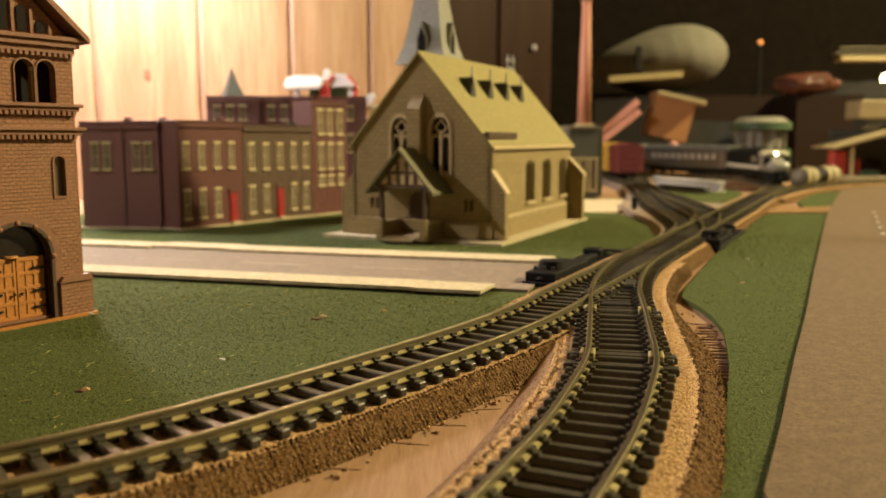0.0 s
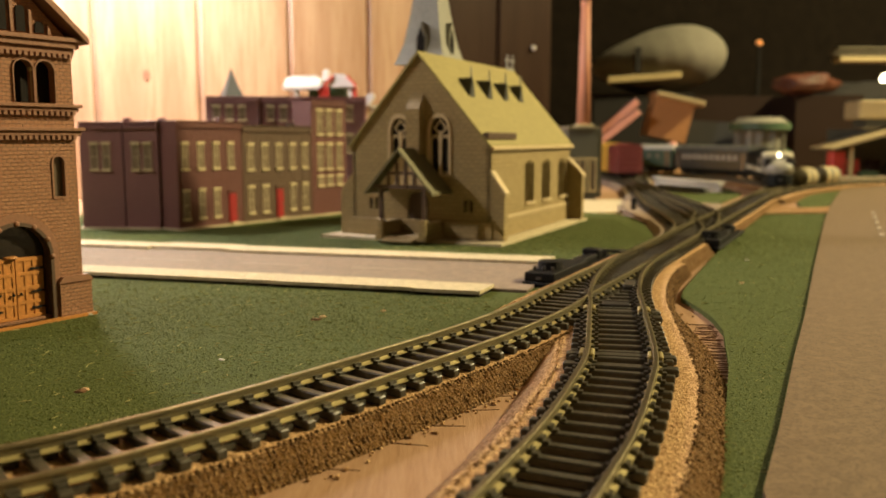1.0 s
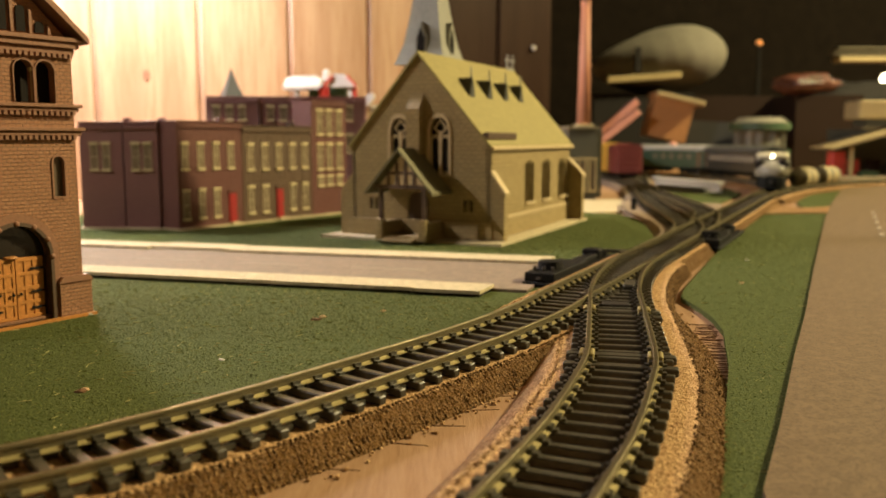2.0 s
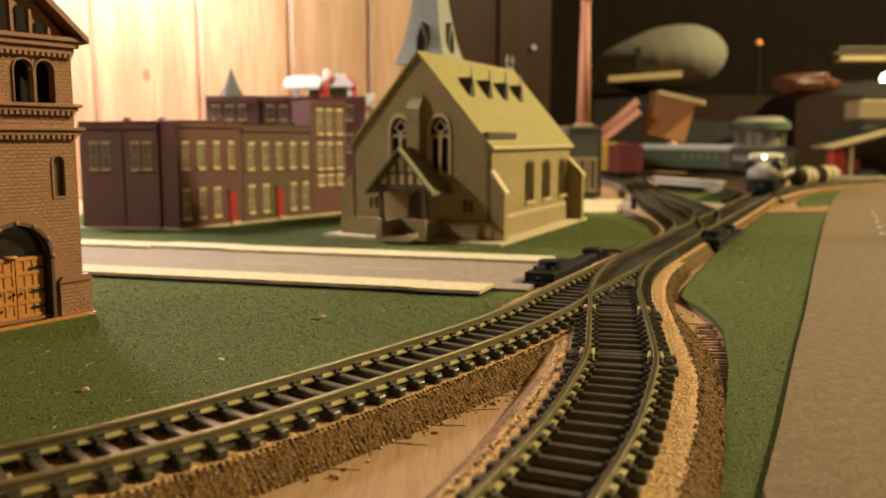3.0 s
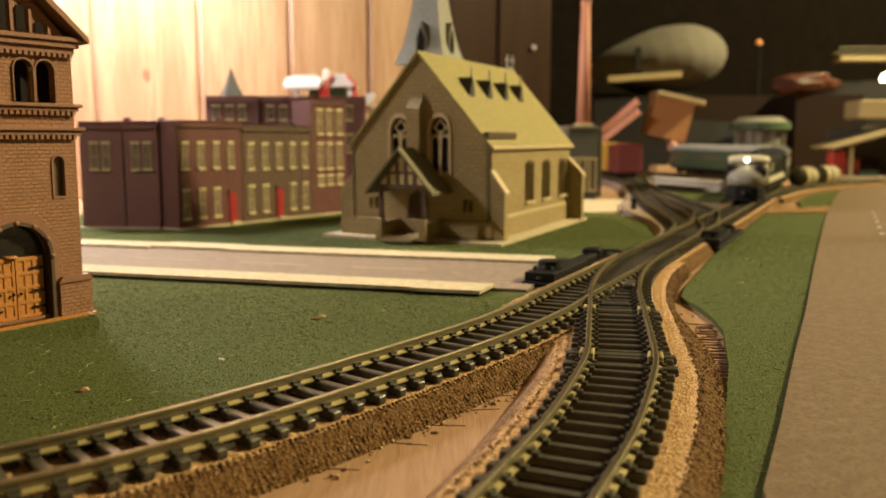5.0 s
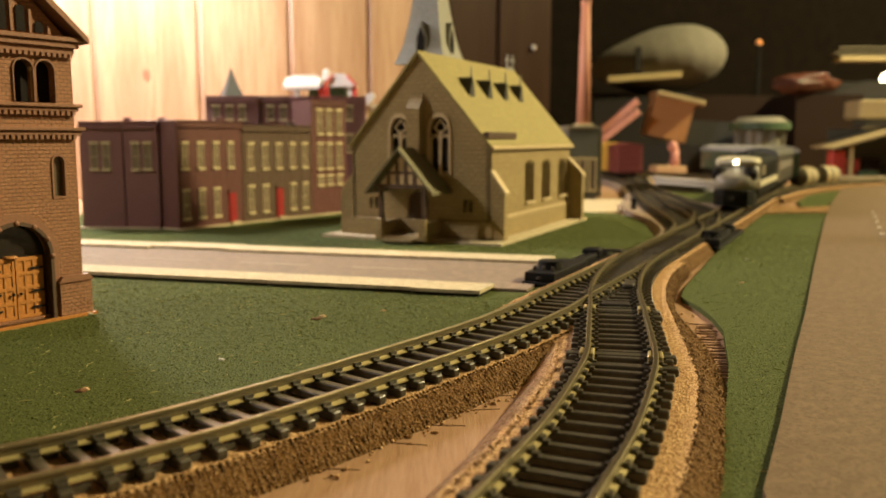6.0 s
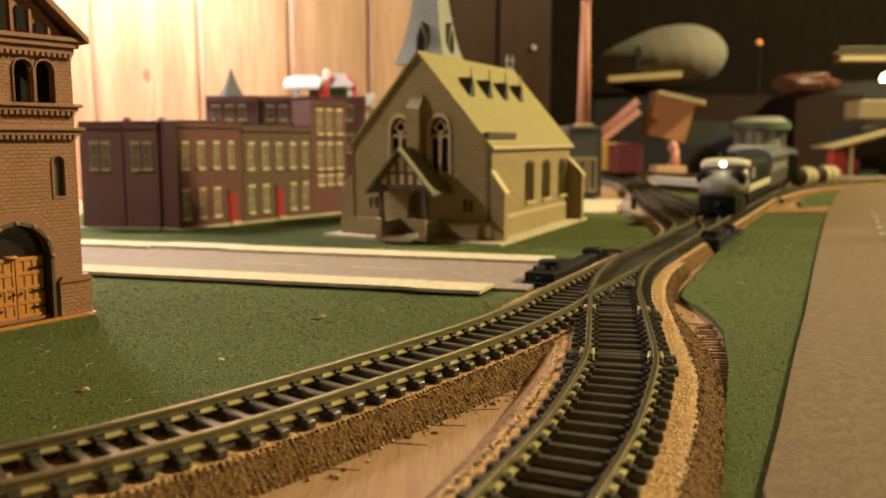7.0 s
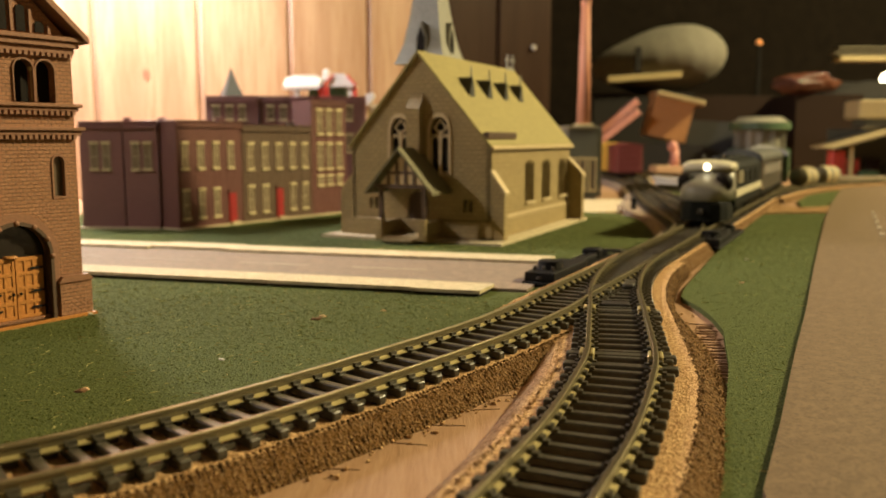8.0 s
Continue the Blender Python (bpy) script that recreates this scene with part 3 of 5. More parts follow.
    mid, pe, pt = (px0 + px1) / 2, 0.0335, 0.0562
    p = part("porch", slab(px0 + 0.002, px1 - 0.002, -pd, 0, 0.0015, 0.004), M["stone"], c, "half-timbered entrance porch")
    for x in (px0 + 0.003, px1 - 0.007):
        part("porch_wall", slab(x, x + 0.004, -pd + 0.003, 0, 0.004, 0.0125, 0.0003), M["stone"], p)
        part("porch_pier", slab(x - 0.0006, x + 0.0044, -pd - 0.001, -pd + 0.004, 0.0015, 0.0145, 0.0005), M["stone"], p)
        part("post", slab(x + 0.001, x + 0.0032, -pd + 0.001, -pd + 0.0032, 0.0145, pe), M["timber"], p, "dark timber post")
    part("beam", slab(px0 + 0.001, px1 - 0.001, -pd + 0.0006, -pd + 0.003, pe - 0.0012, pe + 0.0012), M["timber"], p)
    g = part("porch_gable", prism(bmesh.new(), [(px0 + 0.004, pe), (px1 - 0.004, pe), (mid, pt - 0.004)], -pd + 0.0012, -pd + 0.0024), M["stonetrim"], p)
    for dx, h in ((-0.0085, 0.007), (-0.0028, 0.0145), (0.0028, 0.0145), (0.0085, 0.007)):
        part("stud", slab(mid + dx - 0.0009, mid + dx + 0.0009, -pd + 0.0004, -pd + 0.0026, pe, pe + h), M["timber"], g)
    part("stud", slab(mid - 0.0095, mid + 0.0095, -pd + 0.0005, -pd + 0.0025, pe + 0.0072, pe + 0.0088), M["timber"], g)
    for sgn in (-1, 1):
        xe = mid + sgn * ((px1 - px0) / 2 + 0.003)
        ze = pe - 0.003
        part("porch_roof", prism(bmesh.new(), [(mid, pt), (xe, ze), (xe, ze - 0.0016), (mid, pt - 0.002)], -pd - 0.004, -0.0005), M["porchroof"], p, "porch roof in a shaded dark tone")
    part("door", slab(0.0395, 0.0535, 0.0012, 0.0026, 0.003, 0.0305), M["timber"], c, "dark brown church door")
    part("porch_step", slab(mid - 0.010, mid + 0.010, -pd - 0.006, -pd + 0.001, 0.0015, 0.003, 0.0003), M["stone"], p)
    # spire tower
    sx, sy, hw = 0.0235, 0.066, 0.0145
    tw = part("tower", slab(sx - hw, sx + hw, sy - hw, sy + hw, 0.0015, 0.108), M["spire"], c, "grey tower with a flared spire")
    bm = bmesh.new()
    rows = []
    for r, z in ((0.0188, 0.1105), (0.0172, 0.1135), (0.0138, 0.124), (0.0110, 0.139), (0.0080, 0.160), (0.0003, 0.225)):
        rows.append([bm.verts.new((sx + a * r, sy + b * r, z)) for a, b in ((-1, -1), (1, -1), (1, 1), (-1, 1))])
    for a, b in zip(rows, rows[1:]):
        for i in range(4):
            bm.faces.new((a[i], a[(i + 1) % 4], b[(i + 1) % 4], b[i]))
    bm.faces.new(rows[0])
    sp = part("spire", bm, M["spire"], tw)
    for rz in range(4):
        bm = prism(bmesh.new(), [(-0.0040, 0.116), (0.0040, 0.116), (0.0040, 0.128), (0.0, 0.138), (-0.0040, 0.128)], -0.0155, -0.005)
        part("louvre_gable", bm, M["spire"], sp).matrix_basis = pose(sx, sy, 0, 0, 0, 90 * rz)
        bm = prism(bmesh.new(), [(-0.0028, 0.1170), (0.0028, 0.1170), (0.0028, 0.127), (0.0, 0.134), (-0.0028, 0.127)], -0.0159, -0.015)
        part("louvre", bm, M["dark"], sp).matrix_basis = pose(sx, sy, 0, 0, 0, 90 * rz)


church()


M["fanlight"] = painted("dark_glossy_fanlight", (0.022, 0.018, 0.015), 0.12, 0.2, 60, 0.0, 0.0001, 0.5)


def brick_tower():
    w = 0.047
    ox, oy = -0.1264 - 0.563 * w, 0.2949 - 0.826 * w
    c = thing("brick_tower", "red-brown brick model tower with arched oak doors", "tower", frame_of(ox, oy, 0.563, 0.826))
    t, d = 0.003, 0.047
    m, eave, apex = w / 2, 0.0935, 0.1165
    holes = [shifted(arch(0.0225, 0.002, 0.0335), m)]
    for cx in (0.0062, 0.0136):
        for q in (m - cx, m + cx):
            holes.append(shifted(arch(0.0065, 0.0733, 0.0870, False, 5), q))
    for q in (0.0068, w - 0.0068):
        holes.append(shifted(arch(0.0042, 0.042, 0.0555, False, 4), q))
    wall = part("front_wall", wall_with(bmesh.new(), [(0, 0.001), (w, 0.001), (w, eave), (m, apex), (0, eave)], holes, 0, t), M["brown"], c)
    part("body", slab(0, w, t + 0.004, d, 0.001, eave), M["brown"], c)
    # Dark sheet behind the openings, in place of a shaded inside.
    part("interior", slab(0.002, w - 0.002, t + 0.002, t + 0.004, 0.001, eave), M["dark"], c)
    part("side_wall", slab(0, t, t, t + 0.005, 0.001, eave), M["brown"], c)
    part("side_wall", slab(w - t, w, t, t + 0.005, 0.001, eave), M["brown"], c)
    # bands and cornices
    for z0, z1, o in ((0.0625, 0.0640, 0.0016), (0.0640, 0.0652, 0.0026), (0.0705, 0.0718, 0.0012), (0.0718, 0.0730, 0.0022), (0.0895, 0.0915, 0.0008), (0.0915, 0.0935, 0.0020), (0.0935, 0.0950, 0.0030)):
        part("cornice", slab(-o, w + o, -o, d + o, z0, z1, 0.0002), M["terracotta"], c)
    den = part("dentil", slab(0, 0.0011, -0.0016, 0.0, 0.0612, 0.0625), M["terracotta"], c)
    for z in (0.0612, 0.0692, 0.0883):
        for k in range(24):
            again(den, Matrix.Translation((0.0002 + k * 0.00197, 0, z - 0.0612)))
    for sgn in (-1, 1):
        xe, ze = m + sgn * (m + 0.0045), eave + 0.0005
        part("roof", prism(bmesh.new(), [(m, apex + 0.004), (xe, ze + 0.0012), (xe, ze - 0.0008), (m, apex + 0.0005)], -0.0042, d + 0.003), M["terracotta"], c, "brown gabled roof slope")
    for dx, zt in ((-0.0125, 0.0995), (-0.0062, 0.1040), (0.0, 0.1075), (0.0062, 0.1040), (0.0125, 0.0995)):
        part("gable_arch", prism(bmesh.new(), shifted(arch(0.0030, 0.0958, zt, False, 5), m + dx), -0.0006, 0.0), M["dark"], c, "dark blind arch")
        part("gable_column", slab(m + dx + 0.0026, m + dx + 0.0036, -0.001, 0.0002, 0.0955, zt - 0.001), M["terracotta"], c)
    # belfry mullions and window frames
    for q in (m - 0.0099, m + 0.0099):
        col = part("belfry_column", tube(bmesh.new(), q, 0.001, 0.0735, 0.0838, 0.0006, 0.0006, 8), M["stonetrim"], c, "slim stone column")
        part("capital", slab(q - 0.0010, q + 0.0010, 0.0, 0.002, 0.0835, 0.0848, 0.0002), M["stonetrim"], col)
    for cx in (0.0062, 0.0136):
        for q in (m - cx, m + cx):
            part("arch_ring", ring(bmesh.new(), shifted(arch(0.0073, 0.0733, 0.0876, False, 5), q), shifted(arch(0.0065, 0.0733, 0.0870, False, 5), q), -0.0006, 0.0006), M["terracotta"], c)
    for q in (0.0068, w - 0.0068):
        part("window_frame", ring(bmesh.new(), shifted(arch(0.0052, 0.0412, 0.0562, False, 4), q), shifted(arch(0.0040, 0.042, 0.0555, False, 4), q), -0.0004, 0.0008), M["terracotta"], c)
        part("window_pane", slab(q - 0.0022, q + 0.0022, 0.0014, 0.002, 0.042, 0.0556), M["glass"], c)
    # doorway
    part("door_arch", ring(bmesh.new(), shifted(arch(0.0292, 0.001, 0.0372), m), shifted(arch(0.0245, 0.001, 0.0342), m), -0.0008, 0.0006), M["terracotta"], c, "moulded brick arch")
    part("door_moulding", ring(bmesh.new(), shifted(arch(0.0245, 0.001, 0.0345), m), shifted(arch(0.0222, 0.001, 0.0333), m), -0.0018, 0.001), M["timber"], c, "dark rounded arch moulding")
    for i in range(7):
        a = math.pi * i / 6
        kn = bmesh.new()
        bmesh.ops.create_icosphere(kn, subdivisions=2, radius=0.0010, matrix=Matrix.Translation((m + 0.0118 * math.cos(a), -0.0016, 0.0222 + 0.0118 * math.sin(a))))
        part("arch_boss", kn, M["terracotta"], c)
    part("fanlight", slab(m - 0.0112, m + 0.0112, 0.0024, 0.0028, 0.022, 0.0335), M["fanlight"], c, "dark glossy fanlight")
    for sgn in (-1, 1):
        x0, x1 = sorted((m + sgn * 0.0002, m + sgn * 0.0096))
        leaf = part("door_leaf", slab(x0, x1, 0.0012, 0.0022, 0.002, 0.0225), M["oak"], c, "orange oak door leaf")
        for zz in (0.0022, 0.0070, 0.0118, 0.0166, 0.0213):
            part("door_rail", slab(x0, x1, 0.00085, 0.0012, zz, zz + 0.0011), M["oak"], leaf)
        for k in range(4):
            xx = x0 + (x1 - x0 - 0.0008) * k / 3
            part("door_stile", slab(xx, xx + 0.0008, 0.0009, 0.0012, 0.0022, 0.0224), M["oak"], leaf)
        for zz in (0.0050, 0.0105, 0.0182):
            h0, h1 = sorted((m + sgn * 0.0096, m + sgn * 0.0050))
            part("hinge_strap", slab(h0, h1, 0.0006, 0.00085, zz, zz + 0.0008), M["black"], leaf)
        kn = bmesh.new()
        bmesh.ops.create_icosphere(kn, subdivisions=1, radius=0.0006, matrix=Matrix.Translation((m + sgn * 0.0013, 0.0004, 0.0105)))
        part("door_knob", kn, M["black"], leaf)
    bm = bmesh.new()
    tube(bm, m - 0.001, 0.0016, 0.0226, 0.0232, 0.0024, 0.0020, 12)
    part("door_crest", bm, M["oak"], c)
    # plinth
    for x0, x1 in ((-0.002, 0.0098), (w - 0.0098, w + 0.002)):
        pl = part("plinth", slab(x0, x1, -0.002, d + 0.002, 0.001, 0.0125), M["brown"], c)
        part("plinth_cap", prism(bmesh.new(), [(x0 - 0.0006, 0.0125), (x1 + 0.0006, 0.0125), (x1 - 0.001, 0.0146), (x0 + 0.001, 0.0146)], -0.0026, d + 0.002), M["terracotta"], pl, "sloped brown cap")
    part("base_plate", slab(-0.003, w + 0.003, -0.0030, d + 0.003, 0.0, 0.001), M["oak"], c, "brown base plate")


brick_tower()


M["jamb"] = painted("dull_cream_frame", (0.36, 0.29, 0.18), 0.6)
M["pane"] = painted("dusty_curtained_pane", (0.20, 0.155, 0.10), 0.25, 0.35, 60, 0.0, 0.00005)


def window_unit(parent, x, z0, z1, w, y=0.0):
    g = part("window", slab(x - w / 2, x + w / 2, y - 0.0001, y + 0.0006, z0, z1), M["pane"], parent, "sash window with cream lintel and sill")
    part("lintel", slab(x - w / 2 - 0.0007, x + w / 2 + 0.0007, y - 0.0011, y + 0.0003, z1, z1 + 0.0019, 0.0002), M["lintel"], g)
    part("sill", slab(x - w / 2 - 0.0007, x + w / 2 + 0.0007, y - 0.0014, y + 0.0003, z0 - 0.0017, z0, 0.0002), M["lintel"], g)
    for sx in (-1, 1):
        part("jamb", slab(x + sx * w / 2 - 0.0003, x + sx * w / 2 + 0.0003, y - 0.0004, y + 0.0003, z0, z1), M["jamb"], g)
    part("glazing_bar", slab(x - w / 2, x + w / 2, y - 0.0004, y + 0.0003, (z0 + z1) / 2 - 0.0003, (z0 + z1) / 2 + 0.0003), M["jamb"], g)


def row_house(label, x, y, dx, dy, w, d, h, mat, rows, door=None, parapet=0.0):
    c = thing("row_house", label, "house", frame_of(x, y, dx, dy), group="row houses")
    part("wall", slab(0, w, 0, d, 0.0008, h), mat, c)
    part("base_plate", slab(-0.002, w + 0.001, -0.006, d, 0.0, 0.0008), M["kerb"], c, "pale base plate")
    part("cornice", slab(-0.0004, w + 0.0004, -0.0014, 0.002, h - 0.0042, h - 0.002, 0.0003), mat, c)
    part("coping", slab(-0.0006, w + 0.0006, -0.0008, d + 0.0006, h, h + 0.0009, 0.0002), mat, c)
    for xs, z0, z1, ww in rows:
        for q in xs:
            window_unit(c, q, z0, z1, ww)
    if d > 0.04:
        part("chimney", slab(w - 0.006, w - 0.0015, d * 0.3, d * 0.3 + 0.005, h, h + 0.0038, 0.0003), mat, c)
    if door:
        q, z1 = door
        dd = part("door", slab(q - 0.0034, q + 0.0034, -0.0008, 0.0006, 0.001, z1), M["reddoor"], c, "red front door")
        for zz in (0.003, 0.0085, 0.0135):
            part("door_panel", slab(q - 0.0022, q + 0.0022, -0.0012, -0.0006, zz, zz + 0.0036), M["reddoor"], dd)
        part("lintel", slab(q - 0.0042, q + 0.0042, -0.0012, 0.0003, z1 + 0.0005, z1 + 0.0026), mat, dd)
        part("step", slab(q - 0.004, q + 0.004, -0.005, -0.0008, 0.0008, 0.002), M["kerb"], dd)
    return c


UX, UY = 0.563, 0.827
row_house("rust-red brick model row house with red door", -0.1784, 0.5734, UX, UY, 0.0577, 0.055, 0.0728, M["redbrick"],
          [((0.0065, 0.020, 0.0335, 0.047), 0.0415, 0.0575, 0.0052), ((0.0065, 0.020, 0.0335), 0.0075, 0.0255, 0.0052)], (0.0475, 0.0225))
row_house("olive-brown brick model row house with red door", -0.1784 + UX * 0.0582, 0.5734 + UY * 0.0582, UX, UY, 0.0725, 0.055, 0.0705, M["olivebrick"],
          [((0.0075, 0.022, 0.0365, 0.051, 0.0645), 0.0395, 0.0565, 0.0055), ((0.0075, 0.022, 0.051, 0.0645), 0.0075, 0.0255, 0.0055)], (0.0365, 0.0235))
row_house("tall three-storey red brick model house", -0.1784 + UX * 0.131, 0.5734 + UY * 0.131, UX, UY, 0.042, 0.020, 0.0915, M["redbrick"],
          [((0.010, 0.021, 0.033), 0.0655, 0.0835, 0.0068), ((0.010, 0.021, 0.033), 0.0375, 0.0565, 0.0068), ((0.010, 0.021, 0.033), 0.0245, 0.0305, 0.0068)])
for k, (x, y, w, label) in enumerate(((-0.249, 0.587, 0.0305, "plum brick model house end with paired windows"), (-0.2175, 0.584, 0.024, "narrow plum brick model house end with paired windows"))):
    row_house(label, x, y, 0.99, -0.10, w, 0.05, 0.0722, M["purple"], [((w * 0.34, w * 0.34 + 0.0085), 0.041, 0.0575, 0.0052)])
for k in range(3):
    row_house("tall plum brick model house standing behind the row", -0.205 + k * 0.046, 0.745 + 0.004 * k, 0.99, 0.05, 0.045, 0.03, 0.097, M["purple"],
              [((0.009, 0.020, 0.031), 0.078, 0.0885, 0.0055), ((0.009, 0.020, 0.031), 0.05, 0.064, 0.0055)])

# ---- train ----
M["cream"] = painted("cream_white_paint", (0.52, 0.48, 0.34), 0.35, 0.1, 200)
# Cream nose darkened: the shade below the lit brow is in the colour.
M["nose_shade"] = painted("dull_grey_nose_paint", (0.24, 0.228, 0.18), 0.32, 0.12, 200)
M["locoblack"] = painted("satin_black_green_paint", (0.008, 0.009, 0.007), 0.6, 0.2, 200, 0.0, 0.0001, 0.12)
M["panelgrey"] = painted("olive_grey_panel", (0.16, 0.14, 0.09), 0.45)
M["silver"] = painted("dull_silver_paint", (0.085, 0.083, 0.072), 0.35, 0.12, 200, 0.6)
M["roofgrey"] = painted("grey_car_roof", (0.09, 0.09, 0.078), 0.5, 0.15, 200)
M["paleroof"] = painted("pale_grey_car_roof", (0.36, 0.355, 0.33), 0.5, 0.15, 200)
M["coachgreen"] = painted("dark_green_coach_paint", (0.03, 0.065, 0.04), 0.4, 0.15, 200)
M["steel"] = painted("blackened_steel", (0.09, 0.085, 0.08), 0.4, 0.2, 400, 0.8)


def glowing(name, c, strength, body=1.0):
    n = Nodes(name, 0.5)
    n.base(rgb(c, body))
    n.b.inputs["Emission Color"].default_value = rgb(c)
    n.b.inputs["Emission Strength"].default_value = strength
    return n.mat


M["headlight"] = glowing("lit_headlight", (1.0, 0.86, 0.55), 10.0)
# Faint glow added so the windows read bright; no lamp is inside.
M["glow_window"] = glowing("warm_lit_window", (0.85, 0.74, 0.55), 0.05, 0.3)
M["amber"] = glowing("amber_lit_interior", (0.6, 0.52, 0.34), 0.012, 0.2)


def hull(bm, sections, zb, power=3.2, n=9):
    """Body skinned over sections of (x, half width, top)."""
    rows = []
    for x, w, zt in sections:
        row = [bm.verts.new((x, -w, zb))]
        mid = zb + (zt - zb) * 0.62
        for i in range(n + 1):
            a = math.pi * i / n
            cx, sz = math.cos(a), math.sin(a)
            row.append(bm.verts.new((x, -w * math.copysign(abs(cx) ** (2 / power), cx), mid + (zt - mid) * abs(sz) ** (2 / power))))
        row.append(bm.verts.new((x, w, zb)))
        rows.append(row)
    for a, b in zip(rows, rows[1:]):
        for i in range(len(a) - 1):
            bm.faces.new((a[i], a[i + 1], b[i + 1], b[i]))
        bm.faces.new((a[-1], a[0], b[0], b[-1]))
    bm.faces.new(rows[0]), bm.faces.new(rows[-1][::-1])
    return bm


AXLES = []


def bogie(parent, x, wheel=0.0055, gap=0.0125):
    b = part("bogie", slab(x - 0.019, x + 0.019, -0.0115, -0.0100, 0.0035, 0.0085, 0.0008), M["locoblack"], parent)
    part("side_frame", slab(x - 0.019, x + 0.019, 0.0100, 0.0115, 0.0035, 0.0085, 0.0008), M["locoblack"], b)
    part("bolster", slab(x - 0.003, x + 0.003, -0.0100, 0.0100, 0.0045, 0.0105), M["locoblack"], b)
    for dx in (-gap, gap):
        bm = bmesh.new()
        for y in (-0.0078, 0.0078):
            bmesh.ops.create_cone(bm, cap_ends=True, segments=14, radius1=wheel, radius2=wheel, depth=0.0022, matrix=pose(0, y, 0, 90))
        bmesh.ops.create_cone(bm, cap_ends=True, segments=8, radius1=0.001, radius2=0.001, depth=0.015, matrix=pose(0, 0, 0, 90))
        ax = part("wheelset", bm, M["steel"], parent, "dark steel wheels on an axle")
        ax.location = (x + dx, 0, wheel)
        AXLES.append((ax, x + dx, wheel))


def locomotive():
    e = thing("locomotive", "streamlined diesel locomotive, black with cream nose, headlight lit", "locomotive")
    body = part("body", hull(bmesh.new(), [(-0.085, 0.0163, 0.0385), (-0.084, 0.0166, 0.0395), (0.050, 0.0166, 0.0395), (0.0555, 0.0164, 0.0385)], 0.0095), M["locoblack"], e, "black ribbed carbody")
    nose = part("nose", hull(bmesh.new(), [(0.0552, 0.0166, 0.0372), (0.0585, 0.0166, 0.0362), (0.0630, 0.0164, 0.0330), (0.0675, 0.0161, 0.0302), (0.0725, 0.0152, 0.0284), (0.0775, 0.0132, 0.0262),
                                          (0.0815, 0.0098, 0.0238), (0.0838, 0.0045, 0.0208)], 0.0140, 2.6), M["nose_shade"], e, "rounded nose in a shaded cream tone", True)
    part("brow", hull(bmesh.new(), [(0.052, 0.0167, 0.0392), (0.0625, 0.0161, 0.0378), (0.0668, 0.0138, 0.0360)], 0.0325, 2.0), M["cream"], nose, "cream cab brow", True)
    for sy in (-1, 1):
        bm = bmesh.new()
        bmesh.ops.create_uvsphere(bm, u_segments=14, v_segments=8, radius=1.0, matrix=Matrix.Translation((0.0712, sy * 0.0112, 0.0252)) @ pose(0, 0, 0, 0, -20, sy * 40) @ Matrix.Diagonal((0.0066, 0.0056, 0.0062, 1)))
        part("windscreen", bm, M["dark"], nose, "dark windscreen", True)
        part("number_board", slab(0.0, 0.0012, -0.0025, 0.0025, 0.0, 0.004), M["dark"], nose).matrix_basis = pose(0.0735, sy * 0.0125, 0.0155, 0, 0, sy * 55)
        part("wing_emblem", slab(0.0, 0.0010, -0.0007, 0.0007, 0.0, 0.0062), M["panelgrey"], nose, "dark winged nose emblem").matrix_basis = pose(0.0822, sy * 0.0004, 0.0178, sy * 32, -24, 0)
        side = sy * 0.01668
        y0, y1 = sorted((side, side + sy * 0.0007))
        part("stripe", slab(-0.084, 0.0575, y0, y1, 0.0152, 0.0202, 0.0002), M["cream"], body, "cream waist stripe")
        for k, xx in enumerate((-0.066, -0.036, -0.006, 0.024)):
            part("grille", slab(xx, xx + 0.024, y0, y1, 0.0235, 0.0318, 0.0003), M["panelgrey"] if k == 3 else M["locoblack"], body, "olive grey side panel")
        part("cab_window", slab(0.0505, 0.0560, y0, y1, 0.0255, 0.0325), M["glass"], body)
    bm = bmesh.new()
    bmesh.ops.create_uvsphere(bm, u_segments=14, v_segments=10, radius=0.0020, matrix=Matrix.Translation((0.0666, 0, 0.0347)))
    part("headlight", bm, M["headlight"], nose, "glowing round headlight", True)
    part("pilot", hull(bmesh.new(), [(0.050, 0.0150, 0.0142), (0.074, 0.0148, 0.0142), (0.0815, 0.0115, 0.0140), (0.0845, 0.0060, 0.0135)], 0.0016, 6), M["locoblack"], e, "black pilot below the nose")
    part("coupler", slab(0.083, 0.089, -0.0016, 0.0016, 0.0062, 0.0092, 0.0004), M["steel"], e)
    part("underframe", slab(-0.082, 0.060, -0.014, 0.014, 0.0072, 0.0100), M["locoblack"], e)
    part("fuel_tank", slab(-0.018, 0.018, -0.0125, 0.0125, 0.0025, 0.0075, 0.001), M["locoblack"], e)
    for xx in (-0.055, -0.025, 0.005):
        part("roof_fan", tube(bmesh.new(), xx, 0, 0.0393, 0.0410, 0.0075, 0.0068, 18), M["locoblack"], body)
    for sy in (-0.006, 0.006):
        bm = bmesh.new()
        bmesh.ops.create_cone(bm, cap_ends=True, segments=10, radius1=0.0013, radius2=0.0007, depth=0.006, matrix=pose(0.047, sy, 0.0412, 0, 90))
        part("horn", bm, M["steel"], body)
    bogie(e, -0.055), bogie(e, 0.050)
    return e


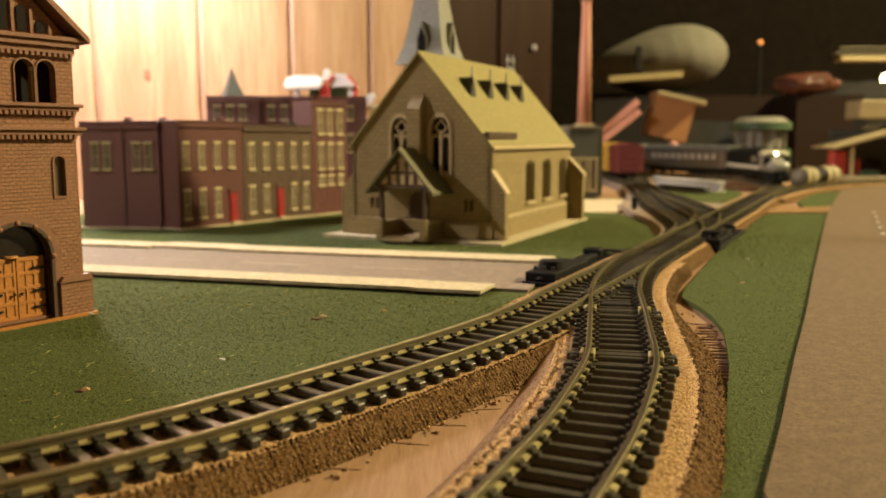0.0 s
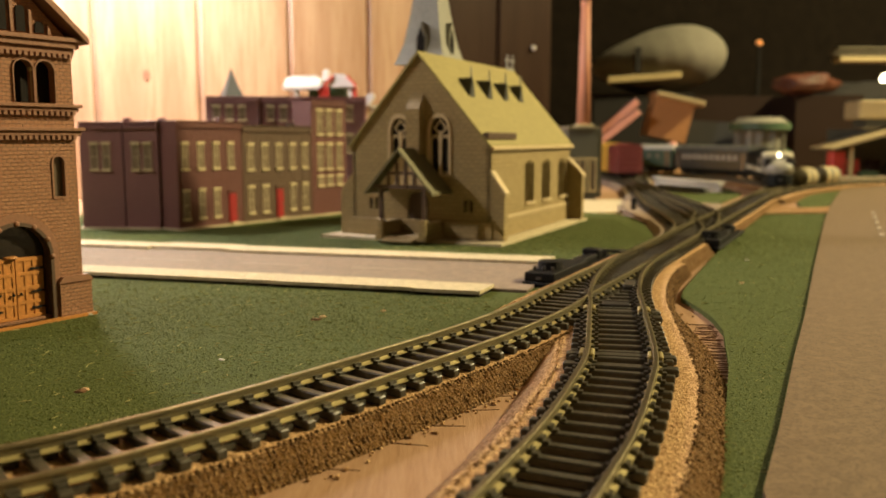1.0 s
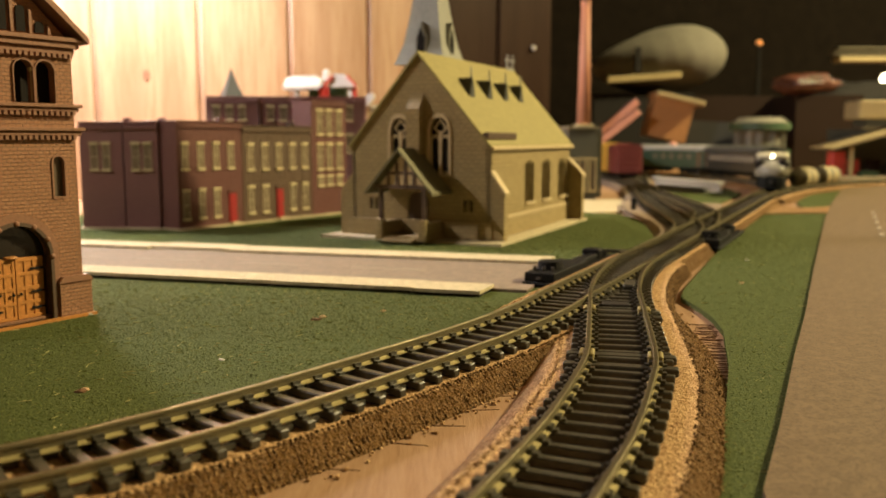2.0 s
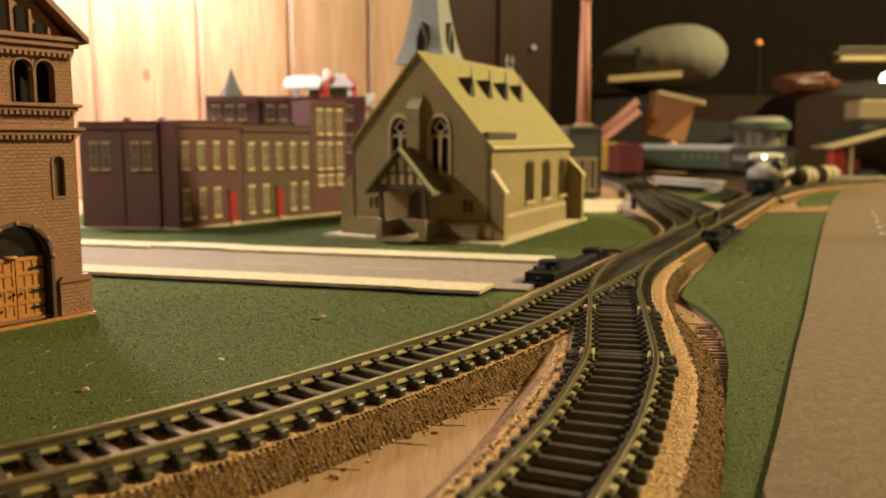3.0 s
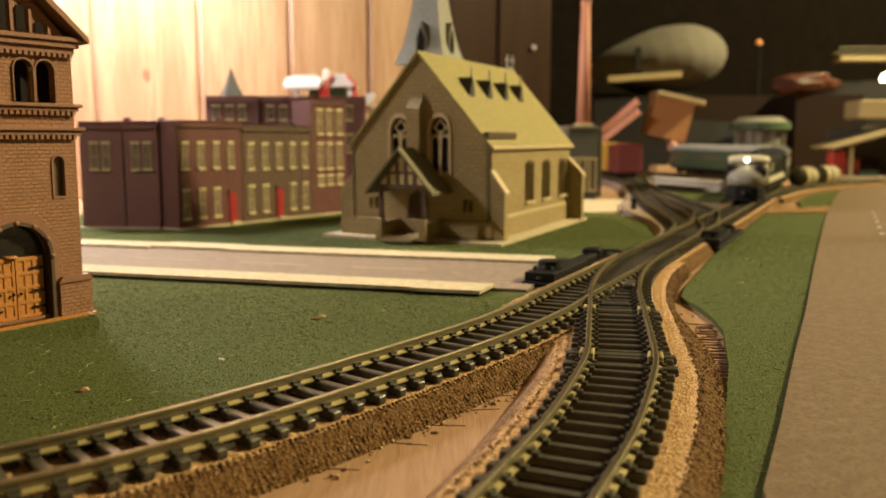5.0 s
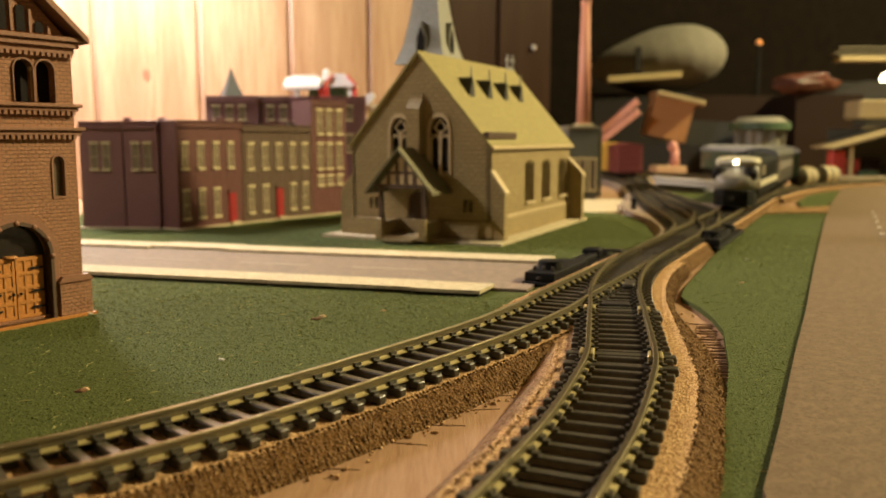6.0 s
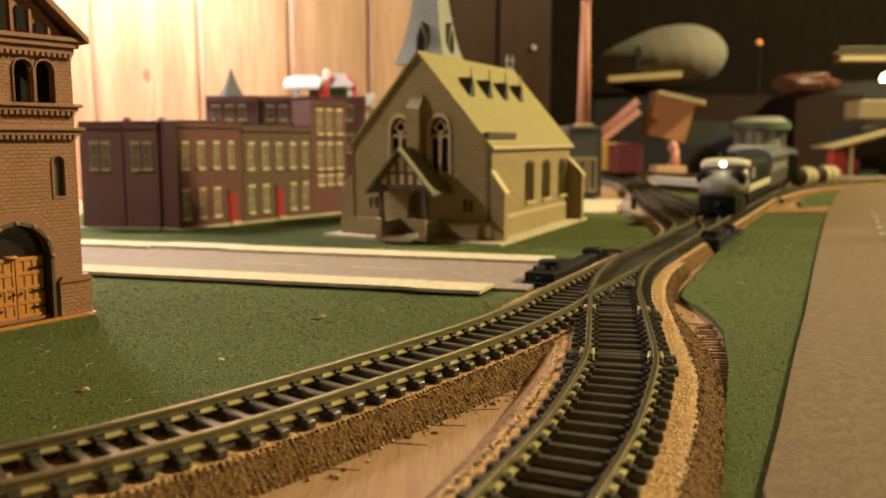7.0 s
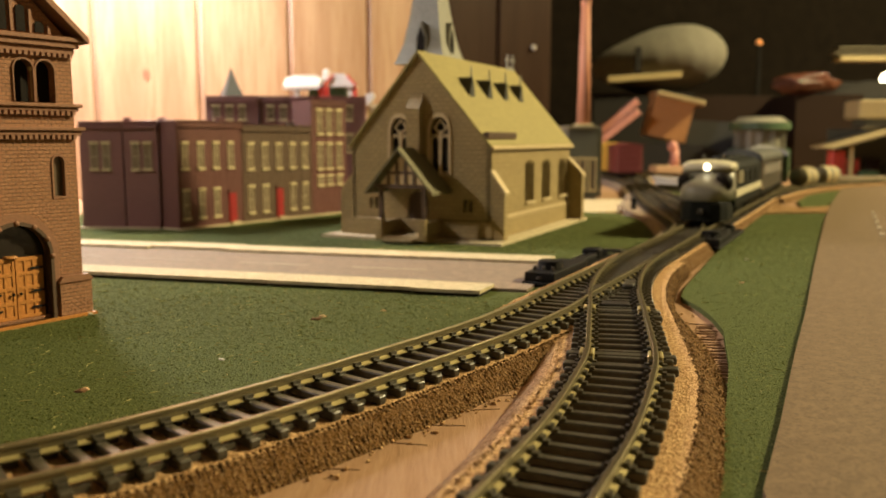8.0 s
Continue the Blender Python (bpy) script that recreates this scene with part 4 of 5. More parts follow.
def coach(label, length, paint, roof, window_mat, lit):
    e = thing("passenger_coach", label, "railway coach", group="train coaches")
    h = length / 2 - 0.004
    body = part("body", slab(-h, h, -0.0160, 0.0160, 0.0095, 0.0362), paint, e)
    bm = bmesh.new()
    prof = [(0.0166 * math.cos(math.pi * i / 10), 0.0362 + 0.0078 * math.sin(math.pi * i / 10) ** 0.8) for i in range(11)]
    prism(bm, prof, -h - 0.0008, h + 0.0008, "x")
    part("roof", bm, roof, body, "grey arched roof")
    part("skirt", slab(-h, h, -0.0163, 0.0163, 0.0090, 0.0112), M["locoblack"], body)
    for sy in (-1, 1):
        y0, y1 = sorted((sy * 0.0159, sy * 0.0164))
        n = int(length / 0.0145) - 3
        for k in range(n):
            x = -h + 0.026 + k * (2 * h - 0.052) / (n - 1)
            if lit == "green" and k in (2, 3, 9):
                continue
            part("window", slab(x - 0.0036, x + 0.0036, y0, y1, 0.0235, 0.0310), window_mat if (lit != "green" or k > n * 0.55) else M["glass"], body)
        for x in (-h + 0.009, h - 0.009):
            part("door", slab(x - 0.0042, x + 0.0042, y0, y1, 0.0115, 0.0335, 0.0003), M["glass"], body, "dark vestibule door")
        for z in (0.0205, 0.0335):
            part("belt_rail", slab(-h, h, y0, y1, z, z + 0.0008), paint, body)
    for x in (-h - 0.0022, h + 0.0002):
        part("diaphragm", slab(x, x + 0.002, -0.006, 0.006, 0.0105, 0.036), M["locoblack"], e)
    part("underbody", slab(-h * 0.45, h * 0.45, -0.010, 0.010, 0.0035, 0.0095, 0.0008), M["locoblack"], e)
    bogie(e, -h + 0.028), bogie(e, h - 0.028)
    return e


ENGINE = locomotive()
SILVER = coach("dull silver passenger coach with faintly glowing windows", 0.190, M["silver"], M["roofgrey"], M["glow_window"], "silver")
GREEN = coach("dark green passenger coach with pale grey roof", 0.272, M["coachgreen"], M["paleroof"], M["amber"], "green")


# ---- trackside ----
def switch_machine(m, label, hand=1):
    e = thing("switch_machine", label, "switch machine", m, "switch machines")
    part("base", slab(-0.052, 0.052, -0.0072, 0.0072, 0.0, 0.002, 0.0005), M["black"], e)
    part("housing", slab(-0.050, -0.004, -0.0066, 0.0066, 0.002, 0.0058, 0.0003), M["black"], e)
    bm = bmesh.new()
    bmesh.ops.create_cone(bm, cap_ends=True, segments=16, radius1=0.0058, radius2=0.0052, depth=0.0036, matrix=pose(-0.036, 0, 0.0075))
    part("cap", bm, M["black"], e)
    part("lever", slab(-0.002, 0.046, -0.0022, 0.0022, 0.002, 0.0046, 0.0005), M["black"], e)
    part("linkage", slab(0.040, 0.043, *sorted((0.0, -0.016 * hand)), 0.004, 0.0055), M["steel"], e)
    for x in (-0.049, 0.049):
        part("screw", tube(bmesh.new(), x, 0.0, 0.003, 0.0042, 0.0018, 0.0015, 10), M["steel"], e)
    for y in (-0.004, 0.0, 0.004):
        part("terminal", tube(bmesh.new(), -0.0445, y, 0.006, 0.0078, 0.0008, 0.0008, 8), M["steel"], e)
    part("rod", slab(0.006, 0.050, 0.0040, 0.0052, 0.002, 0.0040), M["steel"], e)
    part("bracket", slab(0.028, 0.036, -0.0030, 0.0060, 0.002, 0.0068, 0.0008), M["black"], e)


ang = math.degrees(math.atan2(0.895, 0.446))
switch_machine(pose(0.0625, 0.396, 0.002, 0, 0, ang), "black plastic switch machine beside the turnout")
switch_machine(pose(0.169, 0.514, 0.002, 0, 0, ang), "black plastic switch machine beside the far turnout", -1)


def turnout_parts():
    t = thing("turnout", "moulded black turnout frog, guard rails and point blades", "turnout")
    fx, fy = 0.0515, 0.2935
    part("frog", slab(-0.010, 0.010, -0.0028, 0.0028, 0.0072, 0.0096, 0.0004), M["tie"], t).matrix_basis = pose(fx + 0.003, fy + 0.010, 0, 0, 0, 68)
    for x, y, a in ((0.0665, 0.279, 80), (0.0405, 0.309, 63.5)):
        part("guard_rail", slab(-0.016, 0.016, -0.0006, 0.0006, 0.0079, 0.0102, 0.0002), M["rail"], t).matrix_basis = pose(x, y, 0, 0, 0, a)
    part("throw_bar", slab(-0.002, 0.002, -0.014, 0.014, 0.0068, 0.0084, 0.0003), M["tie"], t).matrix_basis = pose(0.1005, 0.4135, 0, 0, 0, ang)
    part("guard_block", slab(-0.0065, 0.0065, -0.0022, 0.0022, 0.0079, 0.0098, 0.0005), M["tie"], t).matrix_basis = pose(0.0705, 0.317, 0, 0, 0, 74)
    part("frog_plate", slab(-0.0055, 0.0055, -0.0030, 0.0030, 0.0078, 0.0089, 0.0004), M["tie"], t).matrix_basis = pose(0.0590, 0.3080, 0, 0, 0, 76)
    for y0 in (0.2045, 0.2150, 0.2640, 0.2725):
        q = min(p2, key=lambda c: abs(c[1] - y0))
        part("wide_tie", slab(-0.0018, 0.0018, -0.0140, 0.0140, 0.0062, 0.0081, 0.0003), M["tie"], t).matrix_basis = pose(q[0], q[1], 0, 0, 0, math.degrees(q[2]))
    part("tie_plate", slab(-0.003, 0.003, -0.0045, 0.0045, 0.0078, 0.0086, 0.0002), M["steel"], t).matrix_basis = pose(0.0583, 0.2820, 0, 0, 0, 80)
    for s, side in ((0.088, 1), (0.106, -1)):
        x, y = main_line(s)
        part("point_blade", slab(-0.022, 0.022, -0.0005, 0.0005, 0.0082, 0.0104), M["railtop"], t).matrix_basis = pose(x + 0.0066 * side, y - 0.0033 * side, 0, 0, 0, ang + 1.5 * side)


turnout_parts()
bm = tube(bmesh.new(), 0, 0, 0, 0.0135, 0.0022, 0.0022, 10)
tube(bm, 0, 0, 0.0135, 0.0150, 0.0030, 0.0024, 10)
e = thing("bumper_post", "short black post at the end of a siding", "post", pose(0.157, 0.70, 0.0))
part("post", bm, M["black"], e)
M["pink"] = painted("faded_pink_plastic", (0.62, 0.28, 0.22), 0.5)
M["brickred"] = painted("orange_brick_chimney", (0.44, 0.19, 0.11), 0.6, 0.15, 150)
M["factory"] = painted("dark_grey_green_wall", (0.075, 0.075, 0.055), 0.6)
M["whiteplastic"] = painted("white_plastic", (0.52, 0.49, 0.42), 0.4, 0.1)
M["carton"] = card_material("corrugated_carton", (0.42, 0.205, 0.075), 0.08)
M["boxcar"] = painted("boxcar_red_paint", (0.15, 0.032, 0.024), 0.5)
M["yellow"] = painted("yellow_car_paint", (0.60, 0.36, 0.05), 0.5)
M["greyfabric"] = painted("grey_green_fabric", (0.18, 0.168, 0.132), 0.9, 0.25, 60, 0, 0.002, 0.1)
M["darkcloth"] = painted("dark_fabric", (0.013, 0.011, 0.009), 0.9, 0.3, 60)
M["brownbox"] = painted("dark_brown_carton", (0.028, 0.016, 0.010), 0.75, 0.25, 300.0, 0.0, 0.0001, 0.1)
M["packet"] = painted("glossy_red_brown_wrapper", (0.12, 0.042, 0.024), 0.12, 0.2, 40, 0, 0.003, 0.6)
M["blueboard"] = painted("blue_black_panel", (0.050, 0.050, 0.048), 0.6, 0.25, 300.0, 0.0, 0.0001, 0.15)
M["greenplastic"] = painted("green_toy_plastic", (0.06, 0.105, 0.05), 0.5)
M["creamplastic"] = painted("cream_toy_plastic", (0.46, 0.37, 0.19), 0.5)
M["redtoy"] = painted("bright_red_plastic", (0.55, 0.06, 0.04), 0.4)
# An even muted grey; no dust is drawn.
M["dusty"] = painted("dusty_grey_toy_plastic", (0.25, 0.235, 0.18), 0.5)
M["snow"] = painted("snow_white_plastic", (0.50, 0.47, 0.43), 0.5, 0.08)
M["tan"] = painted("tan_foam_block", (0.55, 0.36, 0.2), 0.7)
# Near-black, so the unlit depth of the room is in the colour.
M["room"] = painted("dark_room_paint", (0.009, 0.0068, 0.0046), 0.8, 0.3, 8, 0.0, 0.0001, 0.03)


def factory():
    c = thing("factory", "dark grey-green factory with cream windows and tall chimney", "factory", pose(0.1275, 0.875, 0.0015, 0, 0, 8))
    part("wall", slab(0, 0.031, 0, 0.10, 0, 0.0735), M["factory"], c)
    part("annex", slab(0.031, 0.046, 0.03, 0.10, 0, 0.0735), M["factory"], c)
    part("cornice", slab(-0.001, 0.032, -0.0015, 0.101, 0.0715, 0.0745, 0.0004), M["panelgrey"], c)
    part("band", slab(-0.0006, 0.0316, -0.0008, 0.1, 0.0405, 0.0425), M["creamplastic"], c)
    for k in range(3):
        x = 0.0045 + 0.011 * k
        w = part("window", slab(x - 0.003, x + 0.003, -0.0006, 0.0004, 0.010, 0.038), M["glass"], c)
        for q in (x - 0.0034, x + 0.0034):
            part("jamb", slab(q - 0.0006, q + 0.0006, -0.0012, 0.0004, 0.008, 0.040), M["creamplastic"], w)
        part("sill", slab(x - 0.0042, x + 0.0042, -0.0016, 0.0004, 0.0075, 0.0095), M["creamplastic"], w)
    bm = bmesh.new()
    tube(bm, 0.033, 0.055, 0.0735, 0.204, 0.0074, 0.0048, 24)
    ch = part("chimney", bm, M["brickred"], c, "tall tapering orange-brown chimney", True)
    part("chimney_base", slab(0.024, 0.042, 0.046, 0.064, 0.0735, 0.0775, 0.0005), M["creamplastic"], ch)
    part("chimney_rim", tube(bmesh.new(), 0.033, 0.055, 0.2035, 0.2075, 0.0056, 0.0052, 24), M["brickred"], ch)


factory()
sheet("yard_ballast", [(0.128, 0.50), (0.148, 0.56), (0.150, 0.70), (0.168, 0.80), (0.205, 0.80), (0.25, 0.76), (0.222, 0.68), (0.16, 0.545)], 0.0, 0.0056, M["ballast"], "dusty grey-brown ballast between the yard tracks", "ballast")
sheet("yard_pavement", [(0.105, 0.70), (0.158, 0.735), (0.185, 0.87), (0.10, 0.87)], 0.0, 0.0016, M["kerb"], "cream card pavement before the factory", "pavement")


def boxcar(label, paint, x, y, length):
    c = thing("boxcar", label, "freight car", pose(x, y, 0.010, 0, 0, 90), "freight cars")
    b = part("body", slab(0, length, -0.0165, 0.0165, 0.0075, 0.044, 0.0006), paint, c)
    part("roof", prism(bmesh.new(), [(-0.0172, 0.0435), (0.0172, 0.0435), (0.0172, 0.0445), (0, 0.0475), (-0.0172, 0.0445)], -0.001, length + 0.001, "x"), paint, b)
    for k in range(4):
        part("end_rib", slab(-0.0012, 0.0002, -0.0150, 0.0150, 0.012 + 0.008 * k, 0.0142 + 0.008 * k, 0.0004), paint, b)
    part("door", slab(length * 0.36, length * 0.64, 0.0163, 0.0175, 0.009, 0.041, 0.0003), paint, b)
    part("underframe", slab(0.002, length - 0.002, -0.009, 0.009, 0.004, 0.0076), M["locoblack"], c)
    for xx in (0.022, length - 0.022):
        bg = part("bogie", slab(xx - 0.014, xx + 0.014, -0.0115, 0.0115, 0.0028, 0.0068, 0.0008), M["locoblack"], c)
        for dx in (-0.0085, 0.0085):
            bm = bmesh.new()
            for yy in (-0.0078, 0.0078):
                bmesh.ops.create_cone(bm, cap_ends=True, segments=14, radius1=0.0053, radius2=0.0053, depth=0.0022, matrix=pose(xx + dx, yy, 0.0056, 90))
            part("wheelset", bm, M["steel"], bg)


boxcar("brick-red model boxcar on the yard track", M["boxcar"], 0.2475, 1.13, 0.07)
boxcar("yellow model boxcar coupled behind the red one", M["yellow"], 0.2475, 1.205, 0.085)


def lying_beam(x0, y0, x1, y1, z, w, h, mat, label):
    ln, a = math.hypot(x1 - x0, y1 - y0), math.degrees(math.atan2(y1 - y0, x1 - x0))
    bm = slab(0, ln, -w / 2, w / 2, 0, h * 0.25, 0.0004)
    box(bm, 0.0, ln, -w * 0.12, w * 0.12, h * 0.25, h * 0.8)
    box(bm, 0, ln, -w / 2, w / 2, h * 0.8, h, 0.0004)
    tagged(part("girder", bm, mat), label, "girder", "loose girders").matrix_basis = pose(x0, y0, z, 0, 0, a)


lying_beam(0.279, 1.12, 0.322, 0.985, 0.0, 0.012, 0.014, M["whiteplastic"], "white plastic girder lying on the board")
lying_beam(0.262, 1.03, 0.295, 0.955, 0.0, 0.010, 0.009, M["roofgrey"], "grey plastic girder lying on the board")


def tank_car():
    p = [(0.312, 0.832), (0.385, 0.945), (0.455, 1.03), (0.535, 1.10), (0.66, 1.17)]
    q = smooth_path(p, 0.003)
    roadbed("roadbed_6", q, "tan cork roadbed of the outer curve", 0.018, 0.018)
    track("outer_track", q, "dusty outer track curving behind the road")
    for x, y, a in ((0.424, 1.000, 46), (0.468, 1.042, 40)):
        c = thing("barrel", "brown barrel with cream bands lying by the outer track", "barrel", pose(x, y, 0.0075, 0, 0, a), "lying barrels")
        c.scale = (0.82, 0.78, 0.78)
        bm = bmesh.new()
        rows = []
        for u, r in ((-0.024, 0.0125), (-0.012, 0.0142), (0.0, 0.0147), (0.012, 0.0142), (0.024, 0.0125)):
            rows.append([bm.verts.new((u, r * math.cos(q), 0.0147 + r * math.sin(q))) for q in np.linspace(0, 2 * math.pi, 20, False)])
        for p0, p1 in zip(rows, rows[1:]):
            for k in range(20):
                bm.faces.new((p0[k], p0[(k + 1) % 20], p1[(k + 1) % 20], p1[k]))
        bm.faces.new(rows[0]), bm.faces.new(rows[-1][::-1])
        b = part("body", bm, M["panelgrey"], c, "olive brown staves", True)
        for u in (-0.018, 0.004):
            bm = bmesh.new()
            bmesh.ops.create_cone(bm, cap_ends=False, segments=24, radius1=0.0149, radius2=0.0150, depth=0.009, matrix=pose(u, 0, 0.0147, 0, 90))
            part("band", bm, M["creamplastic"], b, "cream band")


tank_car()


def station():
    c = thing("station", "cream-roofed model station with open platform", "station", pose(0.60, 1.27, 0.0035, 0, 0, -8))
    part("platform", slab(-0.02, 0.40, -0.02, 0.14, 0, 0.004), M["kerb"], c)
    part("rear_wall", slab(0.0, 0.38, 0.10, 0.105, 0.004, 0.075), M["factory"], c)
    for k in range(5):
        part("post", slab(0.004 + 0.09 * k, 0.009 + 0.09 * k, 0.0, 0.005, 0.004, 0.048), M["creamplastic"], c)
    part("canopy", prism(bmesh.new(), [(-0.022, 0.044), (0.095, 0.077), (0.40, 0.077), (0.40, 0.081), (0.093, 0.081), (-0.024, 0.047)], -0.012, 0.11), M["creamplastic"], c, "sloping cream canopy")
    part("upper_roof", slab(0.028, 0.40, 0.05, 0.12, 0.090, 0.118, 0.002), M["creamplastic"], c)
    part("clerestory", slab(0.04, 0.40, 0.055, 0.115, 0.078, 0.090), M["factory"], c)
    part("crate", slab(0.022, 0.048, 0.004, 0.022, 0.004, 0.012, 0.001), M["greenplastic"], c)
    for k in range(3):
        part("bench", slab(0.016 + k * 0.03, 0.034 + k * 0.03, 0.05, 0.06, 0.004, 0.028), (M["redtoy"], M["brownbox"], M["panelgrey"])[k], c)


station()


def lump(name, label, category, mat, centre, size, bumps, seed, cut=None):
    """A soft, sagging heap."""
    bm = bmesh.new()
    bmesh.ops.create_icosphere(bm, subdivisions=4, radius=1.0)
    for v in bm.verts:
        k = 1 + bumps * noise.fractal(v.co * 1.3 + Vector((seed, seed * 2.3, 0)), 1.0, 2.0, 4)
        v.co = Vector((v.co.x * k * size[0], v.co.y * k * size[1], max(v.co.z * k * size[2], -size[2] * (cut or 1.0))))
    ob = tagged(part(name, bm, mat, None, "", True), label, category)
    ob.location = centre
    return ob


def carton(label, m, sx, sy, sz, mat, flap=0.0):
    c = thing("carton", label, "box", m, "stored boxes")
    t = 0.003
    part("bottom", slab(0, sx, 0, sy, 0, t), mat, c)
    for x in (0, sx - t):
        part("side", slab(x, x + t, 0, sy, t, sz), mat, c)
    for y in (0, sy - t):
        part("side", slab(t, sx - t, y, y + t, t, sz), mat, c)
    if flap:
        part("flap", slab(-0.004, sx + 0.012, -flap, 0.004, sz, sz + 0.007, 0.0008), M["creamplastic"], c, "pale open flap")
        part("lid", slab(-0.004, sx + 0.016, 0.004, sy, sz, sz + 0.007, 0.0008), mat, c)
    else:
        part("lid", slab(0, sx, 0, sy, sz, sz + t), mat, c)
    return c


def clutter():
    carton("large dark storage box under a stuffed fabric bag", pose(0.30, 1.72, 0), 0.20, 0.20, 0.150, M["darkcloth"])
    e = tagged(part("plank", slab(0, 0.145, -0.01, 0.01, 0, 0.012, 0.001), M["creamplastic"]), "pale plank lying on the grey box", "plank")
    e.matrix_basis = pose(0.325, 1.71, 0.172, 0, -4, 0)
    c = thing("stuffed_bag", "large grey-green stuffed fabric bag lying on boxes", "bag", pose(0.446, 1.80, 0.222))
    bm = bmesh.new()
    bmesh.ops.create_icosphere(bm, subdivisions=5, radius=1.0)
    for v in bm.verts:
        u = v.co.x
        fold = 1 + 0.005 * math.sin(u * 26 + v.co.z * 2) + 0.05 * noise.noise(v.co * 1.7 + Vector((3, 1, 0)))
        swell = 1.0 + 0.24 * u - 0.10 * u * u
        v.co = Vector((u * 0.138, v.co.y * 0.10 * fold * swell, (v.co.z * 0.067 * swell + 0.014 * u) * fold))
    part("bag_body", bm, M["greyfabric"], c, "", True)
    part("bag_strap", slab(-0.070, -0.058, -0.101, -0.094, -0.03, 0.02, 0.001), M["darkcloth"], c)
    carton("dark carton supporting the stuffed fabric bag", pose(0.50, 1.72, 0), 0.16, 0.2, 0.145, M["brownbox"])
    # tilted carton on a low box
    carton("low dark carton under the tilted one", pose(0.32, 1.47, 0), 0.13, 0.1, 0.050, M["darkcloth"])
    carton("tilted open orange-brown carton with a pale flap", pose(0.352, 1.48, 0.070, 0, 13, -4), 0.066, 0.08, 0.068, M["carton"], 0.022)
    for k, (x, z, a) in enumerate(((0.262, 0.050, -38), (0.268, 0.066, -40))):
        e = tagged(part("plank", slab(0, 0.088, -0.012, 0.012, 0, 0.011, 0.001), M["pink"]), "faded pink plastic strip propped up at an angle", "plank", "pink strips")
        e.matrix_basis = pose(x, 1.45 + 0.03 * k, z, 0, a, 0)
    e = tagged(part("prop_block", slab(0.25, 0.30, 1.43, 1.52, 0.0, 0.052, 0.002), M["tan"]), "tan foam block under the pink strips", "block")
    carton("flat blue-black panel box leaning among cartons", pose(0.43, 1.53, 0.0, 0, 4, 0), 0.085, 0.03, 0.094, M["blueboard"])
    # round toy stand
    c = thing("carousel", "round green and white toy carousel with cream canopy", "toy", pose(0.542, 1.47, 0))
    part("base", tube(bmesh.new(), 0, 0, 0, 0.045, 0.050, 0.050, 28), M["greenplastic"], c)
    part("drum", tube(bmesh.new(), 0, 0, 0.045, 0.078, 0.034, 0.034, 28), M["dusty"], c)
    for k in range(14):
        a = 2 * math.pi * k / 14
        part("pole", tube(bmesh.new(), 0.040 * math.cos(a), 0.040 * math.sin(a), 0.045, 0.080, 0.0022, 0.0022, 8), M["dusty"] if k % 2 else M["panelgrey"], c)
    part("rim", tube(bmesh.new(), 0, 0, 0.078, 0.090, 0.050, 0.050, 28), M["greenplastic"], c)
    part("canopy", tube(bmesh.new(), 0, 0, 0.090, 0.099, 0.047, 0.034, 28), M["dusty"], c)
    # dark carton with a wrapped packet on top
    carton("tall dark brown carton", pose(0.655, 1.60, 0), 0.125, 0.12, 0.141, M["brownbox"])
    lump("wrapped_packet", "glossy red-brown wrapped packet on a carton", "packet", M["packet"], (0.680, 1.63, 0.166), (0.060, 0.045, 0.022), 0.25, 8.2)
    carton("grey carton beside the dark one", pose(0.785, 1.62, 0), 0.08, 0.1, 0.12, M["panelgrey"])
    # small toys
    tagged(part("block", slab(0.35, 0.40, 1.40, 1.45, 0.0, 0.018, 0.001), M["tan"]), "low tan foam block under a toy", "block")
    c = thing("toy_figurine", "small pale pink toy figurine standing on a block", "toy", pose(0.386, 1.425, 0.018))
    bm = tube(bmesh.new(), 0, 0, 0.0, 0.028, 0.008, 0.006, 14)
    bmesh.ops.create_icosphere(bm, subdivisions=3, radius=0.009, matrix=Matrix.Translation((-0.004, 0, 0.032)))
    part("figure", bm, M["pink"], c, "", True)
    for x, y, h, mat in ((0.602, 1.31, 0.045, "redtoy"),):
        e = tagged(part("toy_block", slab(x - 0.011, x + 0.011, y - 0.01, y + 0.01, 0.0035, h, 0.002), M[mat]), "small %s toy block by the station" % ("red" if mat == "redtoy" else "white"), "toy block")
    # shelf and bulb at the back of the room
    c = thing("shelf", "long narrow cream shelf at the back", "shelf", pose(1.075, 2.35, 0))
    part("board", slab(0, 0.8, 0, 0.05, 0.272, 0.284, 0.002), M["creamplastic"], c)
    # Thin strips standing in for hazy reflections above the shelf.
    for z, x in ((0.292, -0.01), (0.306, 0.0)):
        part("slat", slab(x, 0.8, 0.01, 0.05, z, z + 0.004), M["panelgrey"], c, "strip in place of a hazy reflection")
    for x in (0.30, 0.76):
        part("bracket", slab(x, x + 0.02, 0.01, 0.04, 0.0, 0.272), M["brownbox"], c)
    c = thing("lamp", "bare glowing bulb on a dark stand", "lamp", pose(1.128, 2.2, 0))
    bm = bmesh.new()
    bmesh.ops.create_uvsphere(bm, u_segments=16, v_segments=10, radius=0.016, matrix=Matrix.Translation((0, 0, 0.213)))
    part("bulb", bm, glowing("lit_bulb", (1.0, 0.85, 0.5), 12.0), c, "glowing bulb", True)
    part("stand", tube(bmesh.new(), 0, 0, 0, 0.198, 0.012, 0.008, 12), M["black"], c)
    part("foot", tube(bmesh.new(), 0, 0, 0, 0.012, 0.05, 0.045, 20), M["black"], c)
